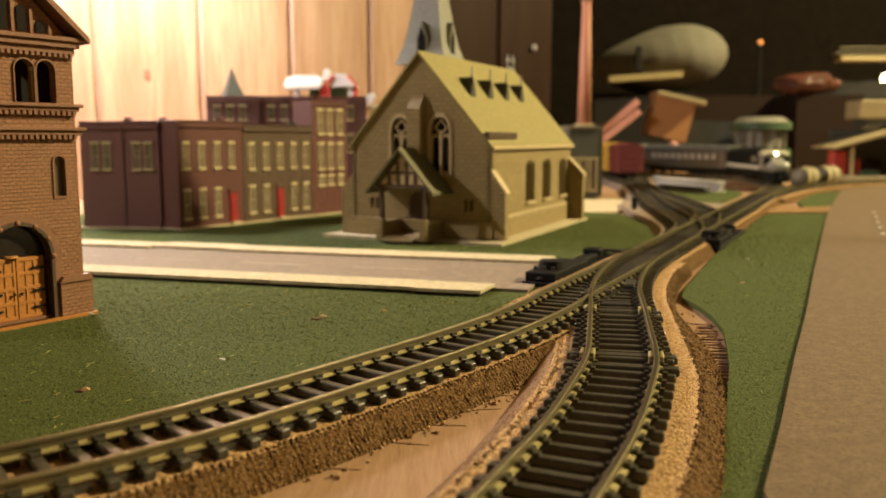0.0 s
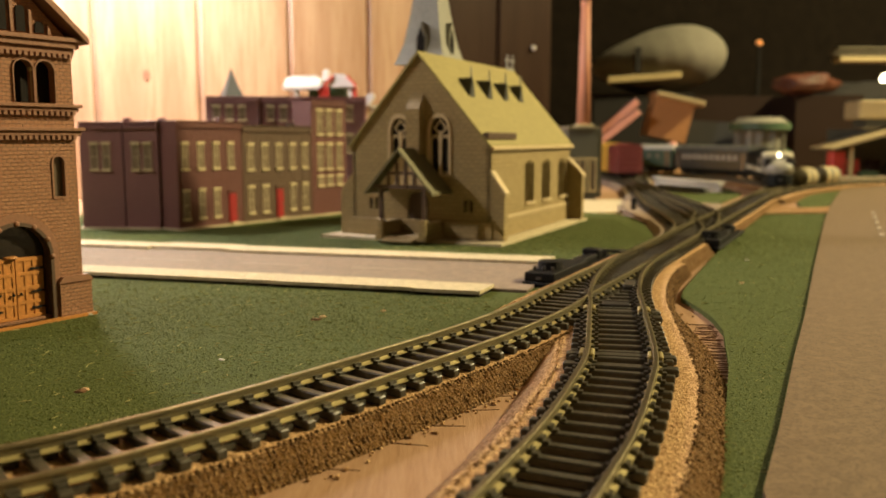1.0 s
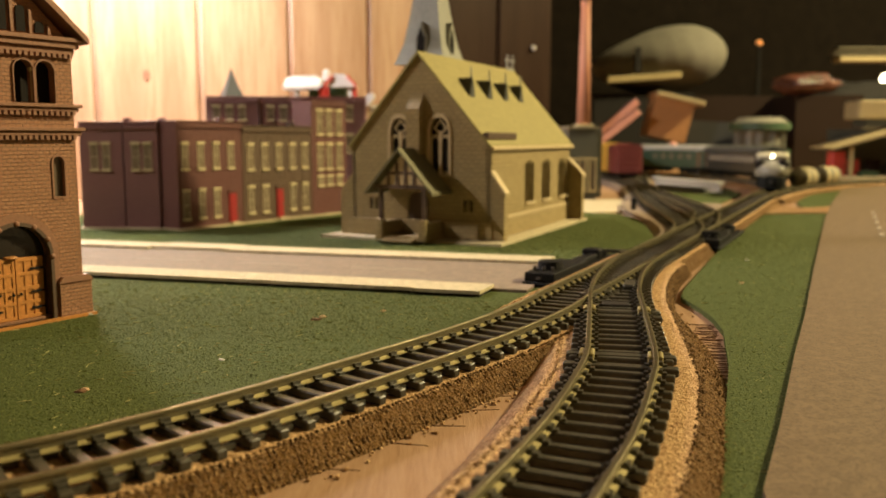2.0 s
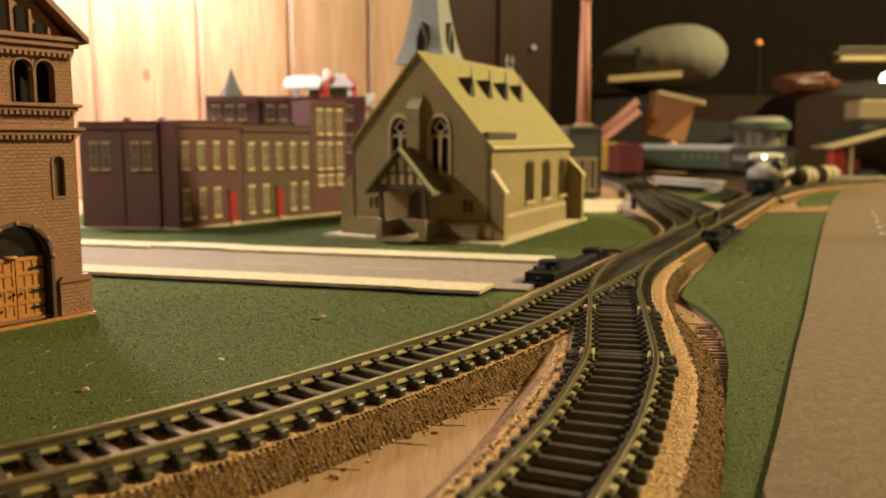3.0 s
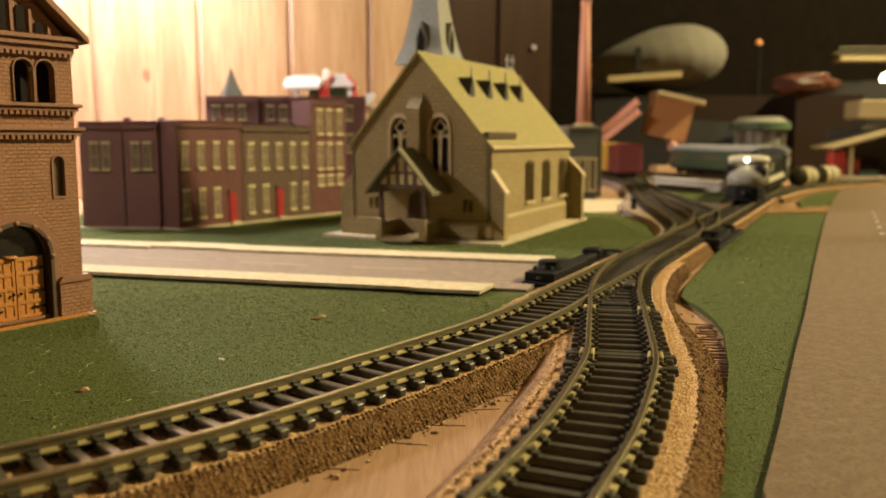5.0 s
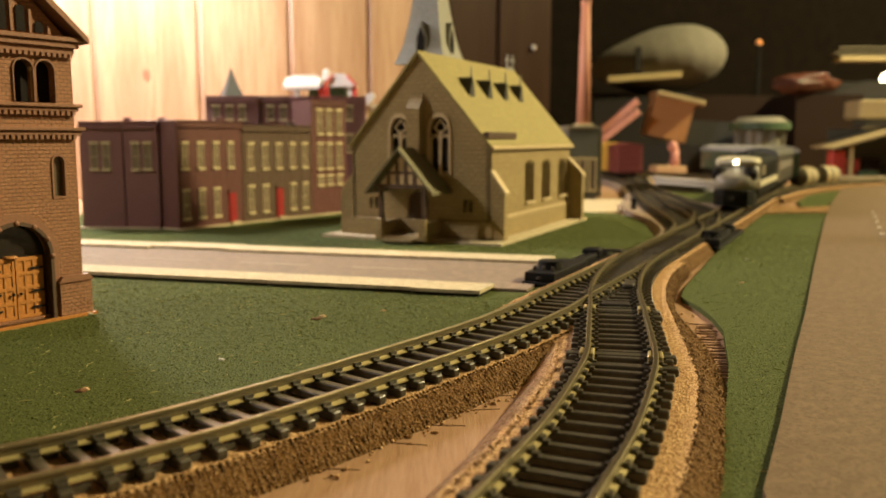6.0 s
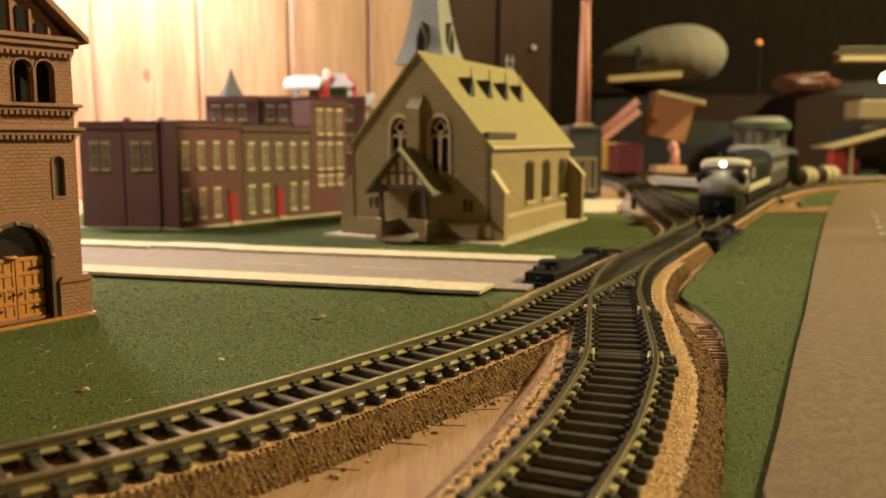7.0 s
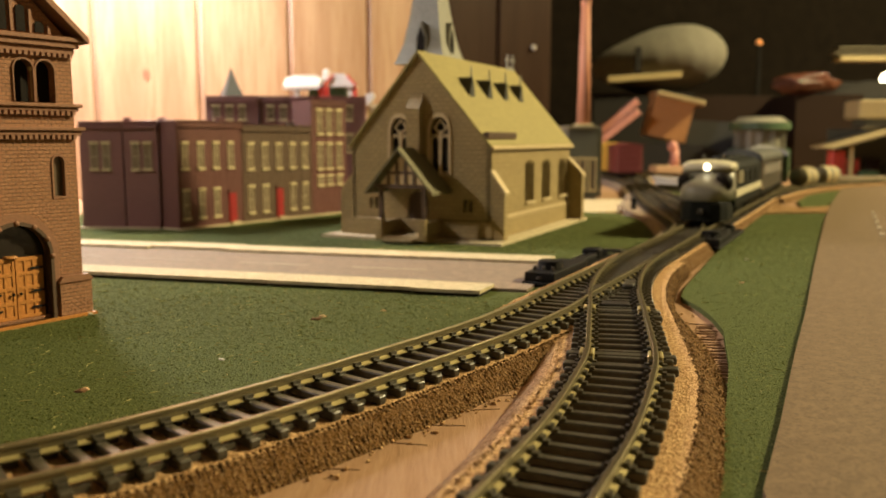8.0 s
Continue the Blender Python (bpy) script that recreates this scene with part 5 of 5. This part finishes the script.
    lump("dark_bag", "dim sagging storage bag beyond the layout", "bag", M["darkcloth"], (1.0, 2.05, 0.08), (0.22, 0.12, 0.10), 0.3, 1.7, 0.8)


    c = thing("indicator_lamp", "tiny orange indicator lamp on a thin dark stand", "lamp", pose(0.80, 2.2, 0))
    part("stand", tube(bmesh.new(), 0, 0, 0, 0.298, 0.006, 0.004, 8), M["black"], c)
    bm = bmesh.new()
    bmesh.ops.create_icosphere(bm, subdivisions=2, radius=0.0065, matrix=Matrix.Translation((0, 0, 0.304)))
    part("bulb", bm, glowing("orange_glow", (0.9, 0.35, 0.1), 0.8), c, "small orange bulb", True)


clutter()
rng = random.Random(11)
M["leaf"] = painted("dry_brown_crumb", (0.16, 0.08, 0.035), 0.8)
for x, y, s, mat, word in ((-0.0887, 0.2022, 0.0016, "leaf", "dry brown leaf crumb"), (-0.0881, 0.2037, 0.0011, "tan", "tan cork crumb"), (-0.0437, 0.2854, 0.0017, "leaf", "dry brown leaf crumb"),
                           (-0.0416, 0.2901, 0.0013, "tan", "tan cork crumb"), (-0.062, 0.232, 0.0008, "snow", "white speck"), (-0.0215, 0.300, 0.0009, "tan", "tan cork crumb"),
                           (0.155, 0.43, 0.0009, "snow", "white speck"), (-0.1245, 0.2935, 0.0014, "snow", "white chip"), (0.128, 0.36, 0.0009, "tan", "tan cork crumb")):
    bm = bmesh.new()
    bmesh.ops.create_icosphere(bm, subdivisions=1, radius=s)
    for v in bm.verts:
        v.co = Vector((v.co.x * rng.uniform(0.7, 1.6), v.co.y * rng.uniform(0.6, 1.2), v.co.z * rng.uniform(0.3, 0.7)))
    tagged(part("crumb", bm, M[mat]), word + " lying on the grass mat", "debris", "loose crumbs").location = (x, y, 0.0022)


def toy_house():
    e = tagged(part("block", slab(-0.215, -0.075, 0.915, 0.985, 0.0, 0.0865, 0.002), M["tan"]), "tan foam block carrying a toy house", "block")
    c = thing("toy_house", "red toy house with snow-white roofs on a block", "toy house", pose(-0.168, 0.93, 0.0865))
    part("wall", slab(0.022, 0.062, 0.010, 0.035, 0, 0.034), M["greenplastic"], c)
    for x, mat in ((0.008, "snow"), (0.034, "redtoy"), (0.040, "redtoy"), (0.066, "snow"), (0.070, "redtoy")):
        part("post", slab(x, x + 0.005, 0.0, 0.006, 0, 0.032), M[mat], c)
    part("door", slab(0.0385, 0.0415, 0.004, 0.009, 0, 0.026), M["redtoy"], c, "bright red door")
    roof = part("roof", prism(bmesh.new(), [(-0.006, 0.030), (0.040, 0.030), (0.040, 0.033), (0.016, 0.043), (0.012, 0.043), (-0.006, 0.033)], -0.003, 0.036, "x"), M["snow"], c, "snow-white roof")
    part("snow_ridge", slab(0.002, 0.032, 0.011, 0.018, 0.0425, 0.0450, 0.001), M["snow"], roof)
    gable = part("gable_roof", prism(bmesh.new(), [(0.045, 0.032), (0.073, 0.032), (0.073, 0.034), (0.062, 0.0455), (0.050, 0.0455), (0.045, 0.034)], -0.004, 0.036), M["snow"], c, "snow-white gable roof")
    for x, a in ((0.0455, 48), (0.0705, -48)):
        part("bargeboard", slab(-0.0075, 0.0075, -0.0065, -0.0045, -0.0012, 0.0012), M["redtoy"], gable, "red bargeboard").matrix_basis = pose(x, 0, 0.038, 0, -a, 0)
    part("porch_roof", prism(bmesh.new(), [(-0.020, 0.010), (0.010, 0.010), (0.008, 0.015), (-0.010, 0.021), (-0.018, 0.014)], -0.022, 0.014, "x"), M["snow"], c, "snow-white porch roof")
    part("porch_wall", slab(-0.018, 0.012, -0.012, 0.006, 0, 0.010), M["redtoy"], c)
    part("chimney", slab(0.037, 0.045, 0.012, 0.020, 0.038, 0.052, 0.002), M["snow"], c)
    part("annex", slab(0.070, 0.084, -0.004, 0.016, 0.0, 0.014), M["creamplastic"], c)
    part("annex_roof", prism(bmesh.new(), [(0.067, 0.014), (0.092, 0.026), (0.094, 0.022), (0.088, 0.012)], -0.006, 0.018), M["snow"], c, "tilted snow-white annex roof")
    part("snow_drift", slab(0.088, 0.106, 0.0, 0.014, 0.006, 0.013, 0.003), M["snow"], c)
    part("drift_base", slab(0.086, 0.108, 0.0, 0.016, 0.0, 0.006, 0.001), M["creamplastic"], c)
    t = thing("toy_gift_stack", "red and white toy parcels stacked beside the block", "toy", pose(-0.108, 0.895, 0.0))
    part("crate", slab(0.0, 0.024, 0.0, 0.014, 0.0, 0.058), M["brownbox"], t)
    for x, z, mat in ((0.001, 0.058, "redtoy"), (0.013, 0.058, "whiteplastic"), (0.002, 0.070, "whiteplastic"), (0.014, 0.069, "redtoy")):
        part("parcel", slab(x, x + 0.010, 0.002, 0.012, z, z + 0.011, 0.002), M[mat], t)
    c = thing("steeple", "grey slender steeple standing behind the houses", "steeple", pose(-0.208, 0.85, 0.0, 0, 0, 32))
    part("tower", slab(-0.010, 0.010, -0.010, 0.010, 0.0, 0.098), M["slate"], c)
    bm = bmesh.new()
    rows = []
    for r, z in ((0.0125, 0.097), (0.0085, 0.106), (0.0045, 0.117), (0.0002, 0.132)):
        rows.append([bm.verts.new((a * r, b * r, z)) for a, b in ((-1, -1), (1, -1), (1, 1), (-1, 1))])
    for a, b in zip(rows, rows[1:]):
        for i in range(4):
            bm.faces.new((a[i], a[(i + 1) % 4], b[(i + 1) % 4], b[i]))
    bm.faces.new(rows[0])
    part("spire", bm, M["slate"], c)


toy_house()



# ---- cracks and cork crumbs on the bare board ----
for k, (x, y, ln, a) in enumerate(((0.008, 0.194, 0.011, 5), (-0.010, 0.172, 0.014, -12), (0.014, 0.205, 0.009, 2), (-0.022, 0.158, 0.012, -8), (0.000, 0.183, 0.010, -4))):
    bm = prism(bmesh.new(), [(-ln / 2, 0.0), (-ln * 0.1, -0.00035), (ln / 2, 0.0), (ln * 0.15, 0.00045)], 0.0, 0.00012, "z")
    tagged(part("board_crack", bm, M["leaf"]), "thin dark split in the fibreboard surface", "crack", "board cracks", "structure").matrix_basis = pose(x, y, 0, 0, 0, a)


def crumbs(name, path, side, count, label):
    """Loose cork grains along the foot of a roadbed."""
    rg = random.Random(name)
    bm = bmesh.new()
    for k in range(count):
        x, y, a = path[rg.randrange(len(path))]
        o = side * (0.0192 + abs(rg.gauss(0, 0.0022)))
        s = rg.uniform(0.0002, 0.00065)
        bmesh.ops.create_icosphere(bm, subdivisions=1, radius=s, matrix=Matrix.Translation((x - math.sin(a) * o, y + math.cos(a) * o, s * 0.6)) @ Matrix.Diagonal((1, rg.uniform(0.6, 1.3), rg.uniform(0.6, 1), 1)))
    tagged(part(name, bm, M["cork"]), label, "cork crumbs", kind="stuff")


crumbs("cork_crumbs", [q for q in p1 if q[1] < 0.28], -1, 260, "loose brown cork grains along the roadbed foot")
crumbs("branch_cork_crumbs", [q for q in p2 if q[1] < 0.36], -1.18, 60, "loose brown cork grains beside the branch roadbed")


# ---- frayed board edge ----
fr = thing("board_splits", "dark splits along the frayed edge of the board", "board edge", kind="structure")
split = part("split", prism(bmesh.new(), [(-0.5, 0.0), (-0.1, -0.5), (0.5, -0.15), (0.5, 0.2), (0.1, 0.5)], 0.0, 0.0003, "z"), M["leaf"], fr)
rng = random.Random(4)
edge = [q for q in p2 if 0.222 < q[1] < 0.292]
for k in range(34):
    x, y, a = edge[int((len(edge) - 1) * k / 33)]
    o = 0.0300 + rng.uniform(-0.0012, 0.0006)
    m = pose(x + math.sin(a) * o, y - math.cos(a) * o + rng.uniform(-0.0004, 0.0004), 0.0, 0, 0, rng.uniform(-16, 4))
    (again(split, m) if k else split).matrix_basis = m @ Matrix.Diagonal((rng.uniform(0.003, 0.0075), rng.uniform(0.0003, 0.0007), 1, 1))


def grains(name, path, side, top, run, count, label, lo=-0.12, hi=1.05, slope=None, mat="grain"):
    """Broken cork grains bedded in the sloping side of a roadbed."""
    rg = np.random.default_rng(len(name) + count)
    p = np.array(path)[rg.integers(0, len(path), count)]
    u = rg.uniform(lo, hi, count)
    k = np.array([slope(y) for y in p[:, 1]]) if slope else 1.0
    o, z = side * (top + run * u * k), 0.006 * (1 - np.clip(u, 0, 1))
    c = np.stack([p[:, 0] - np.sin(p[:, 2]) * o, p[:, 1] + np.cos(p[:, 2]) * o, z], 1)
    size = rg.uniform(0.00016, 0.00046, count)
    octa = np.array([(1, 0, 0), (-1, 0, 0), (0, 1, 0), (0, -1, 0), (0, 0, 1), (0, 0, -1)], float)
    v = c[:, None, :] + octa[None] * size[:, None, None] * rg.uniform(0.5, 1.3, (count, 6, 1)) + rg.normal(0, 0.25, (count, 6, 3)) * size[:, None, None]
    v[:, :, 2] = np.maximum(v[:, :, 2], 0.0002)
    tri = np.array([(0, 2, 4), (2, 1, 4), (1, 3, 4), (3, 0, 4), (2, 0, 5), (1, 2, 5), (3, 1, 5), (0, 3, 5)])
    f = (np.arange(count)[:, None, None] * 6 + tri).reshape(-1, 3)
    me = bpy.data.meshes.new(name)
    me.from_pydata(v.reshape(-1, 3).tolist(), [], f.tolist())
    me.materials.append(M[mat])
    tagged(new(name, me), label, "cork grains", kind="stuff")


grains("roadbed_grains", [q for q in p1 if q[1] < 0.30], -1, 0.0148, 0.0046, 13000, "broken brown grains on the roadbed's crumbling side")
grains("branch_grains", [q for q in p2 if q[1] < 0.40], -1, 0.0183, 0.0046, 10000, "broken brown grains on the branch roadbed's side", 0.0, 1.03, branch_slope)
grains("lawn_side_grains", [q for q in p1 if 0.1 < q[1] < 0.34], 1, 0.0180, 0.0046, 2500, "tan cork grains between track and lawn", mat="cork")
grains("inner_grains", [q for q in p2 if 0.1 < q[1] < 0.24], 1, 0.0165, 0.0070, 2600, "tan cork grains at the inner side of the branch", mat="cork")


# ---- grass fibres ----
def inside(x, y, poly):
    hit = np.zeros(len(x), bool)
    for (x0, y0), (x1, y1) in zip(poly, poly[1:] + poly[:1]):
        if y0 != y1:
            hit ^= ((y0 > y) != (y1 > y)) & (x < (x1 - x0) * (y - y0) / (y1 - y0) + x0)
    return hit


def fibres(name, poly, area, count, label, size):
    rng = np.random.default_rng(7)
    x, y = rng.uniform(area[0], area[1], count), area[2] + (area[3] - area[2]) * rng.uniform(0, 1, count) ** 1.35
    n = 0.26 * x + 0.966 * y
    keep = inside(x, y, poly) & ~((n > 0.3215) & (n < 0.424) & (-0.966 * x + 0.26 * y > 0.058))
    x, y = x[keep], y[keep]
    k = len(x)
    r, h = rng.uniform(0.3, 0.7, k) * size, rng.uniform(0.05, 0.40, k) * size
    a = rng.uniform(0, 6.28, k)
    v = np.zeros((k, 4, 3))
    for i in range(3):
        v[:, i, 0], v[:, i, 1], v[:, i, 2] = x + r * np.cos(a + 2.1 * i), y + r * np.sin(a + 2.1 * i), 0.0018
    v[:, 3, 0], v[:, 3, 1], v[:, 3, 2] = x + rng.normal(0, 0.6, k) * size, y + rng.normal(0, 0.6, k) * size, 0.002 + h
    f = (np.arange(k)[:, None, None] * 4 + np.array([[0, 1, 3], [1, 2, 3], [2, 0, 3]])).reshape(-1, 3)
    me = bpy.data.meshes.new(name)
    me.from_pydata(v.reshape(-1, 3).tolist(), [], f.tolist())
    me.materials.append(M["tuft"])
    tagged(new(name, me), label, "grass", kind="stuff")


def strands(name, poly, area, count, label):
    """Long pale fibres lying loose on a mat."""
    rg = np.random.default_rng(count)
    x, y = rg.uniform(area[0], area[1], count), rg.uniform(area[2], area[3], count)
    n = 0.26 * x + 0.966 * y
    keep = inside(x, y, poly) & ~((n > 0.318) & (n < 0.428) & (-0.966 * x + 0.26 * y > 0.054))
    x, y = x[keep], y[keep]
    k = len(x)
    a, ln, w = rg.uniform(0, 6.28, k), rg.uniform(0.0010, 0.0036, k), rg.uniform(0.00004, 0.00011, k)
    v = np.zeros((k, 6, 3))
    for i, (u, side, h) in enumerate(((-1, 0, 0.0), (0, -1, 0.0001), (1, 0, 0.0), (0, 1, 0.0001), (0.1, 0, 0.0002), (0, 0, -0.0001))):
        v[:, i, 0] = x + np.cos(a) * u * ln / 2 - np.sin(a) * side * w
        v[:, i, 1] = y + np.sin(a) * u * ln / 2 + np.cos(a) * side * w
        v[:, i, 2] = 0.0024 + h
    f = (np.arange(k)[:, None, None] * 6 + np.array([[0, 1, 4], [1, 2, 4], [2, 3, 4], [3, 0, 4], [0, 5, 1], [1, 5, 2], [2, 5, 3], [3, 5, 0]])).reshape(-1, 3)
    me = bpy.data.meshes.new(name)
    me.from_pydata(v.reshape(-1, 3).tolist(), [], f.tolist())
    me.materials.append(M["straw"])
    tagged(new(name, me), label, "grass", kind="stuff")


def straw_material():
    n = Nodes("dry_straw_fibre", 0.8, 0, 0.2)
    r = n.add("ShaderNodeNewGeometry").outputs["Random Per Island"]
    n.base(n.ramp(r, [(0.0, (0.16, 0.18, 0.06)), (0.6, (0.26, 0.26, 0.10)), (1.0, (0.45, 0.40, 0.19))]))
    return n.mat


M["straw"] = straw_material()
strands("lawn_strands", MAT_LEFT, (-0.25, 0.12, 0.10, 0.50), 3500, "loose pale dry fibres lying on the lawn mat")
strands("verge_strands", MAT_RIGHT, (0.03, 0.30, 0.08, 0.60), 1200, "loose pale dry fibres lying on the verge mat")
fibres("grass_fibres", MAT_LEFT, (-0.30, 0.13, 0.10, 0.66), 210000, "coarse dark green fibres of the lawn mat", 0.00085)
fibres("verge_fibres", MAT_RIGHT, (0.02, 0.36, 0.06, 0.72), 120000, "coarse green fibres of the verge mat", 0.0008)


# ---- room ----
def room():
    ax, ay, dx, dy = -0.889, 0.459, 0.7716, 0.6361
    w = thing("wall_panelled", "varnished knotty pine plank wall behind the town", "wall", pose(ax, ay, 0, 0, 0, math.degrees(math.atan2(dy, dx))), kind="structure")
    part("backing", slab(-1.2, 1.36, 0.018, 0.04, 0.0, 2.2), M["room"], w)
    bm = prism(bmesh.new(), [(0.0, 0.0), (0.004, -0.004), (0.109, -0.004), (0.113, 0.0), (0.113, 0.016), (0.0, 0.016)], 0.0, 2.2, "z")
    pl = part("plank", bm, M["pine"], w)
    pl.matrix_basis = Matrix.Translation((0.003, 0, 0))
    for k in range(-10, 10):
        if k:
            again(pl, Matrix.Translation((0.003 + 0.1137 * k, 0, 0)))
    bm = bmesh.new()
    bmesh.ops.create_icosphere(bm, subdivisions=2, radius=0.004, matrix=Matrix.Translation((1.322, -0.006, 0.1975)))
    part("wall_knob", bm, M["whiteplastic"], w, "small pale knob", True)
    kn = bmesh.new()
    tube(kn, 0, 0, 0, 0.0012, 0.0038, 0.0036, 14)
    part("knot", kn, M["terracotta"], w, "dark round knot in the pine").matrix_basis = pose(0.7385, -0.0038, 0.131, 90) @ Matrix.Diagonal((1, 1.6, 1, 1))
    # Same wall away from the lamp: its shade is in the planks' colour.
    w2 = thing("wall_stained", "same pine panelling continued in a shaded dark tone", "wall", w.matrix_basis.copy(), kind="structure")
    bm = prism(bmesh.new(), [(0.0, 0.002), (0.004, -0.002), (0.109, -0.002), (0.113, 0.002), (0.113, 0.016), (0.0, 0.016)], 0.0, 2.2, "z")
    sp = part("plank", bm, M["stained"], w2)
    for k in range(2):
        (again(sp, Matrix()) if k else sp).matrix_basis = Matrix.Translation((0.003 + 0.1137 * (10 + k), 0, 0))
    # Unseen walls and ceiling made paler, so they bounce fill light.
    M["plaster"] = painted("dull_brown_plaster", (0.07, 0.058, 0.043), 0.9, 0.2, 8, 0.0, 0.0005, 0.05)
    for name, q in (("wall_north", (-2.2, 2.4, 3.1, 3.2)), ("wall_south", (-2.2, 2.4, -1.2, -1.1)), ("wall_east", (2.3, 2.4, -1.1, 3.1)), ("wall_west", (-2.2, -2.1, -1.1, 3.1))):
        tagged(part(name, slab(*q, 0.0, 2.2), M["room"] if name in ("wall_north", "wall_east") else M["plaster"]), "room wall in a near-black unlit tone" if name in ("wall_north", "wall_east") else "unseen room wall toned to bounce fill light", "wall", kind="structure")
    tagged(part("ceiling", slab(-2.2, 2.4, -1.2, 3.2, 2.2, 2.25), M["plaster"]), "unseen ceiling toned to bounce fill light", "ceiling", kind="structure")


room()


# ---- movement ----
SPEED = 0.0662


def motions():
    steps = [k * 0.1 for k in range(81)]

    def place(t, back, span):
        nose = 0.79 - SPEED * t + back
        fx, fy, _ = route(nose - span / 2)
        rx, ry, _ = route(nose + span / 2)
        return pose((fx + rx) / 2, (fy + ry) / 2, RAIL_Z, 0, 0, math.degrees(math.atan2(fy - ry, fx - rx)))

    for ob, back, span in ((ENGINE, 0.086, 0.105), (SILVER, 0.172 + 0.097, 0.126), (GREEN, 0.172 + 0.194 + 0.138, 0.208)):
        walk(ob, [(t, place(t, back, span)) for t in steps])
    for ob, x, r in AXLES:
        walk(ob, [(t, pose(x, 0, r, 0, math.degrees(SPEED * t / r), 0)) for t in steps])


motions()
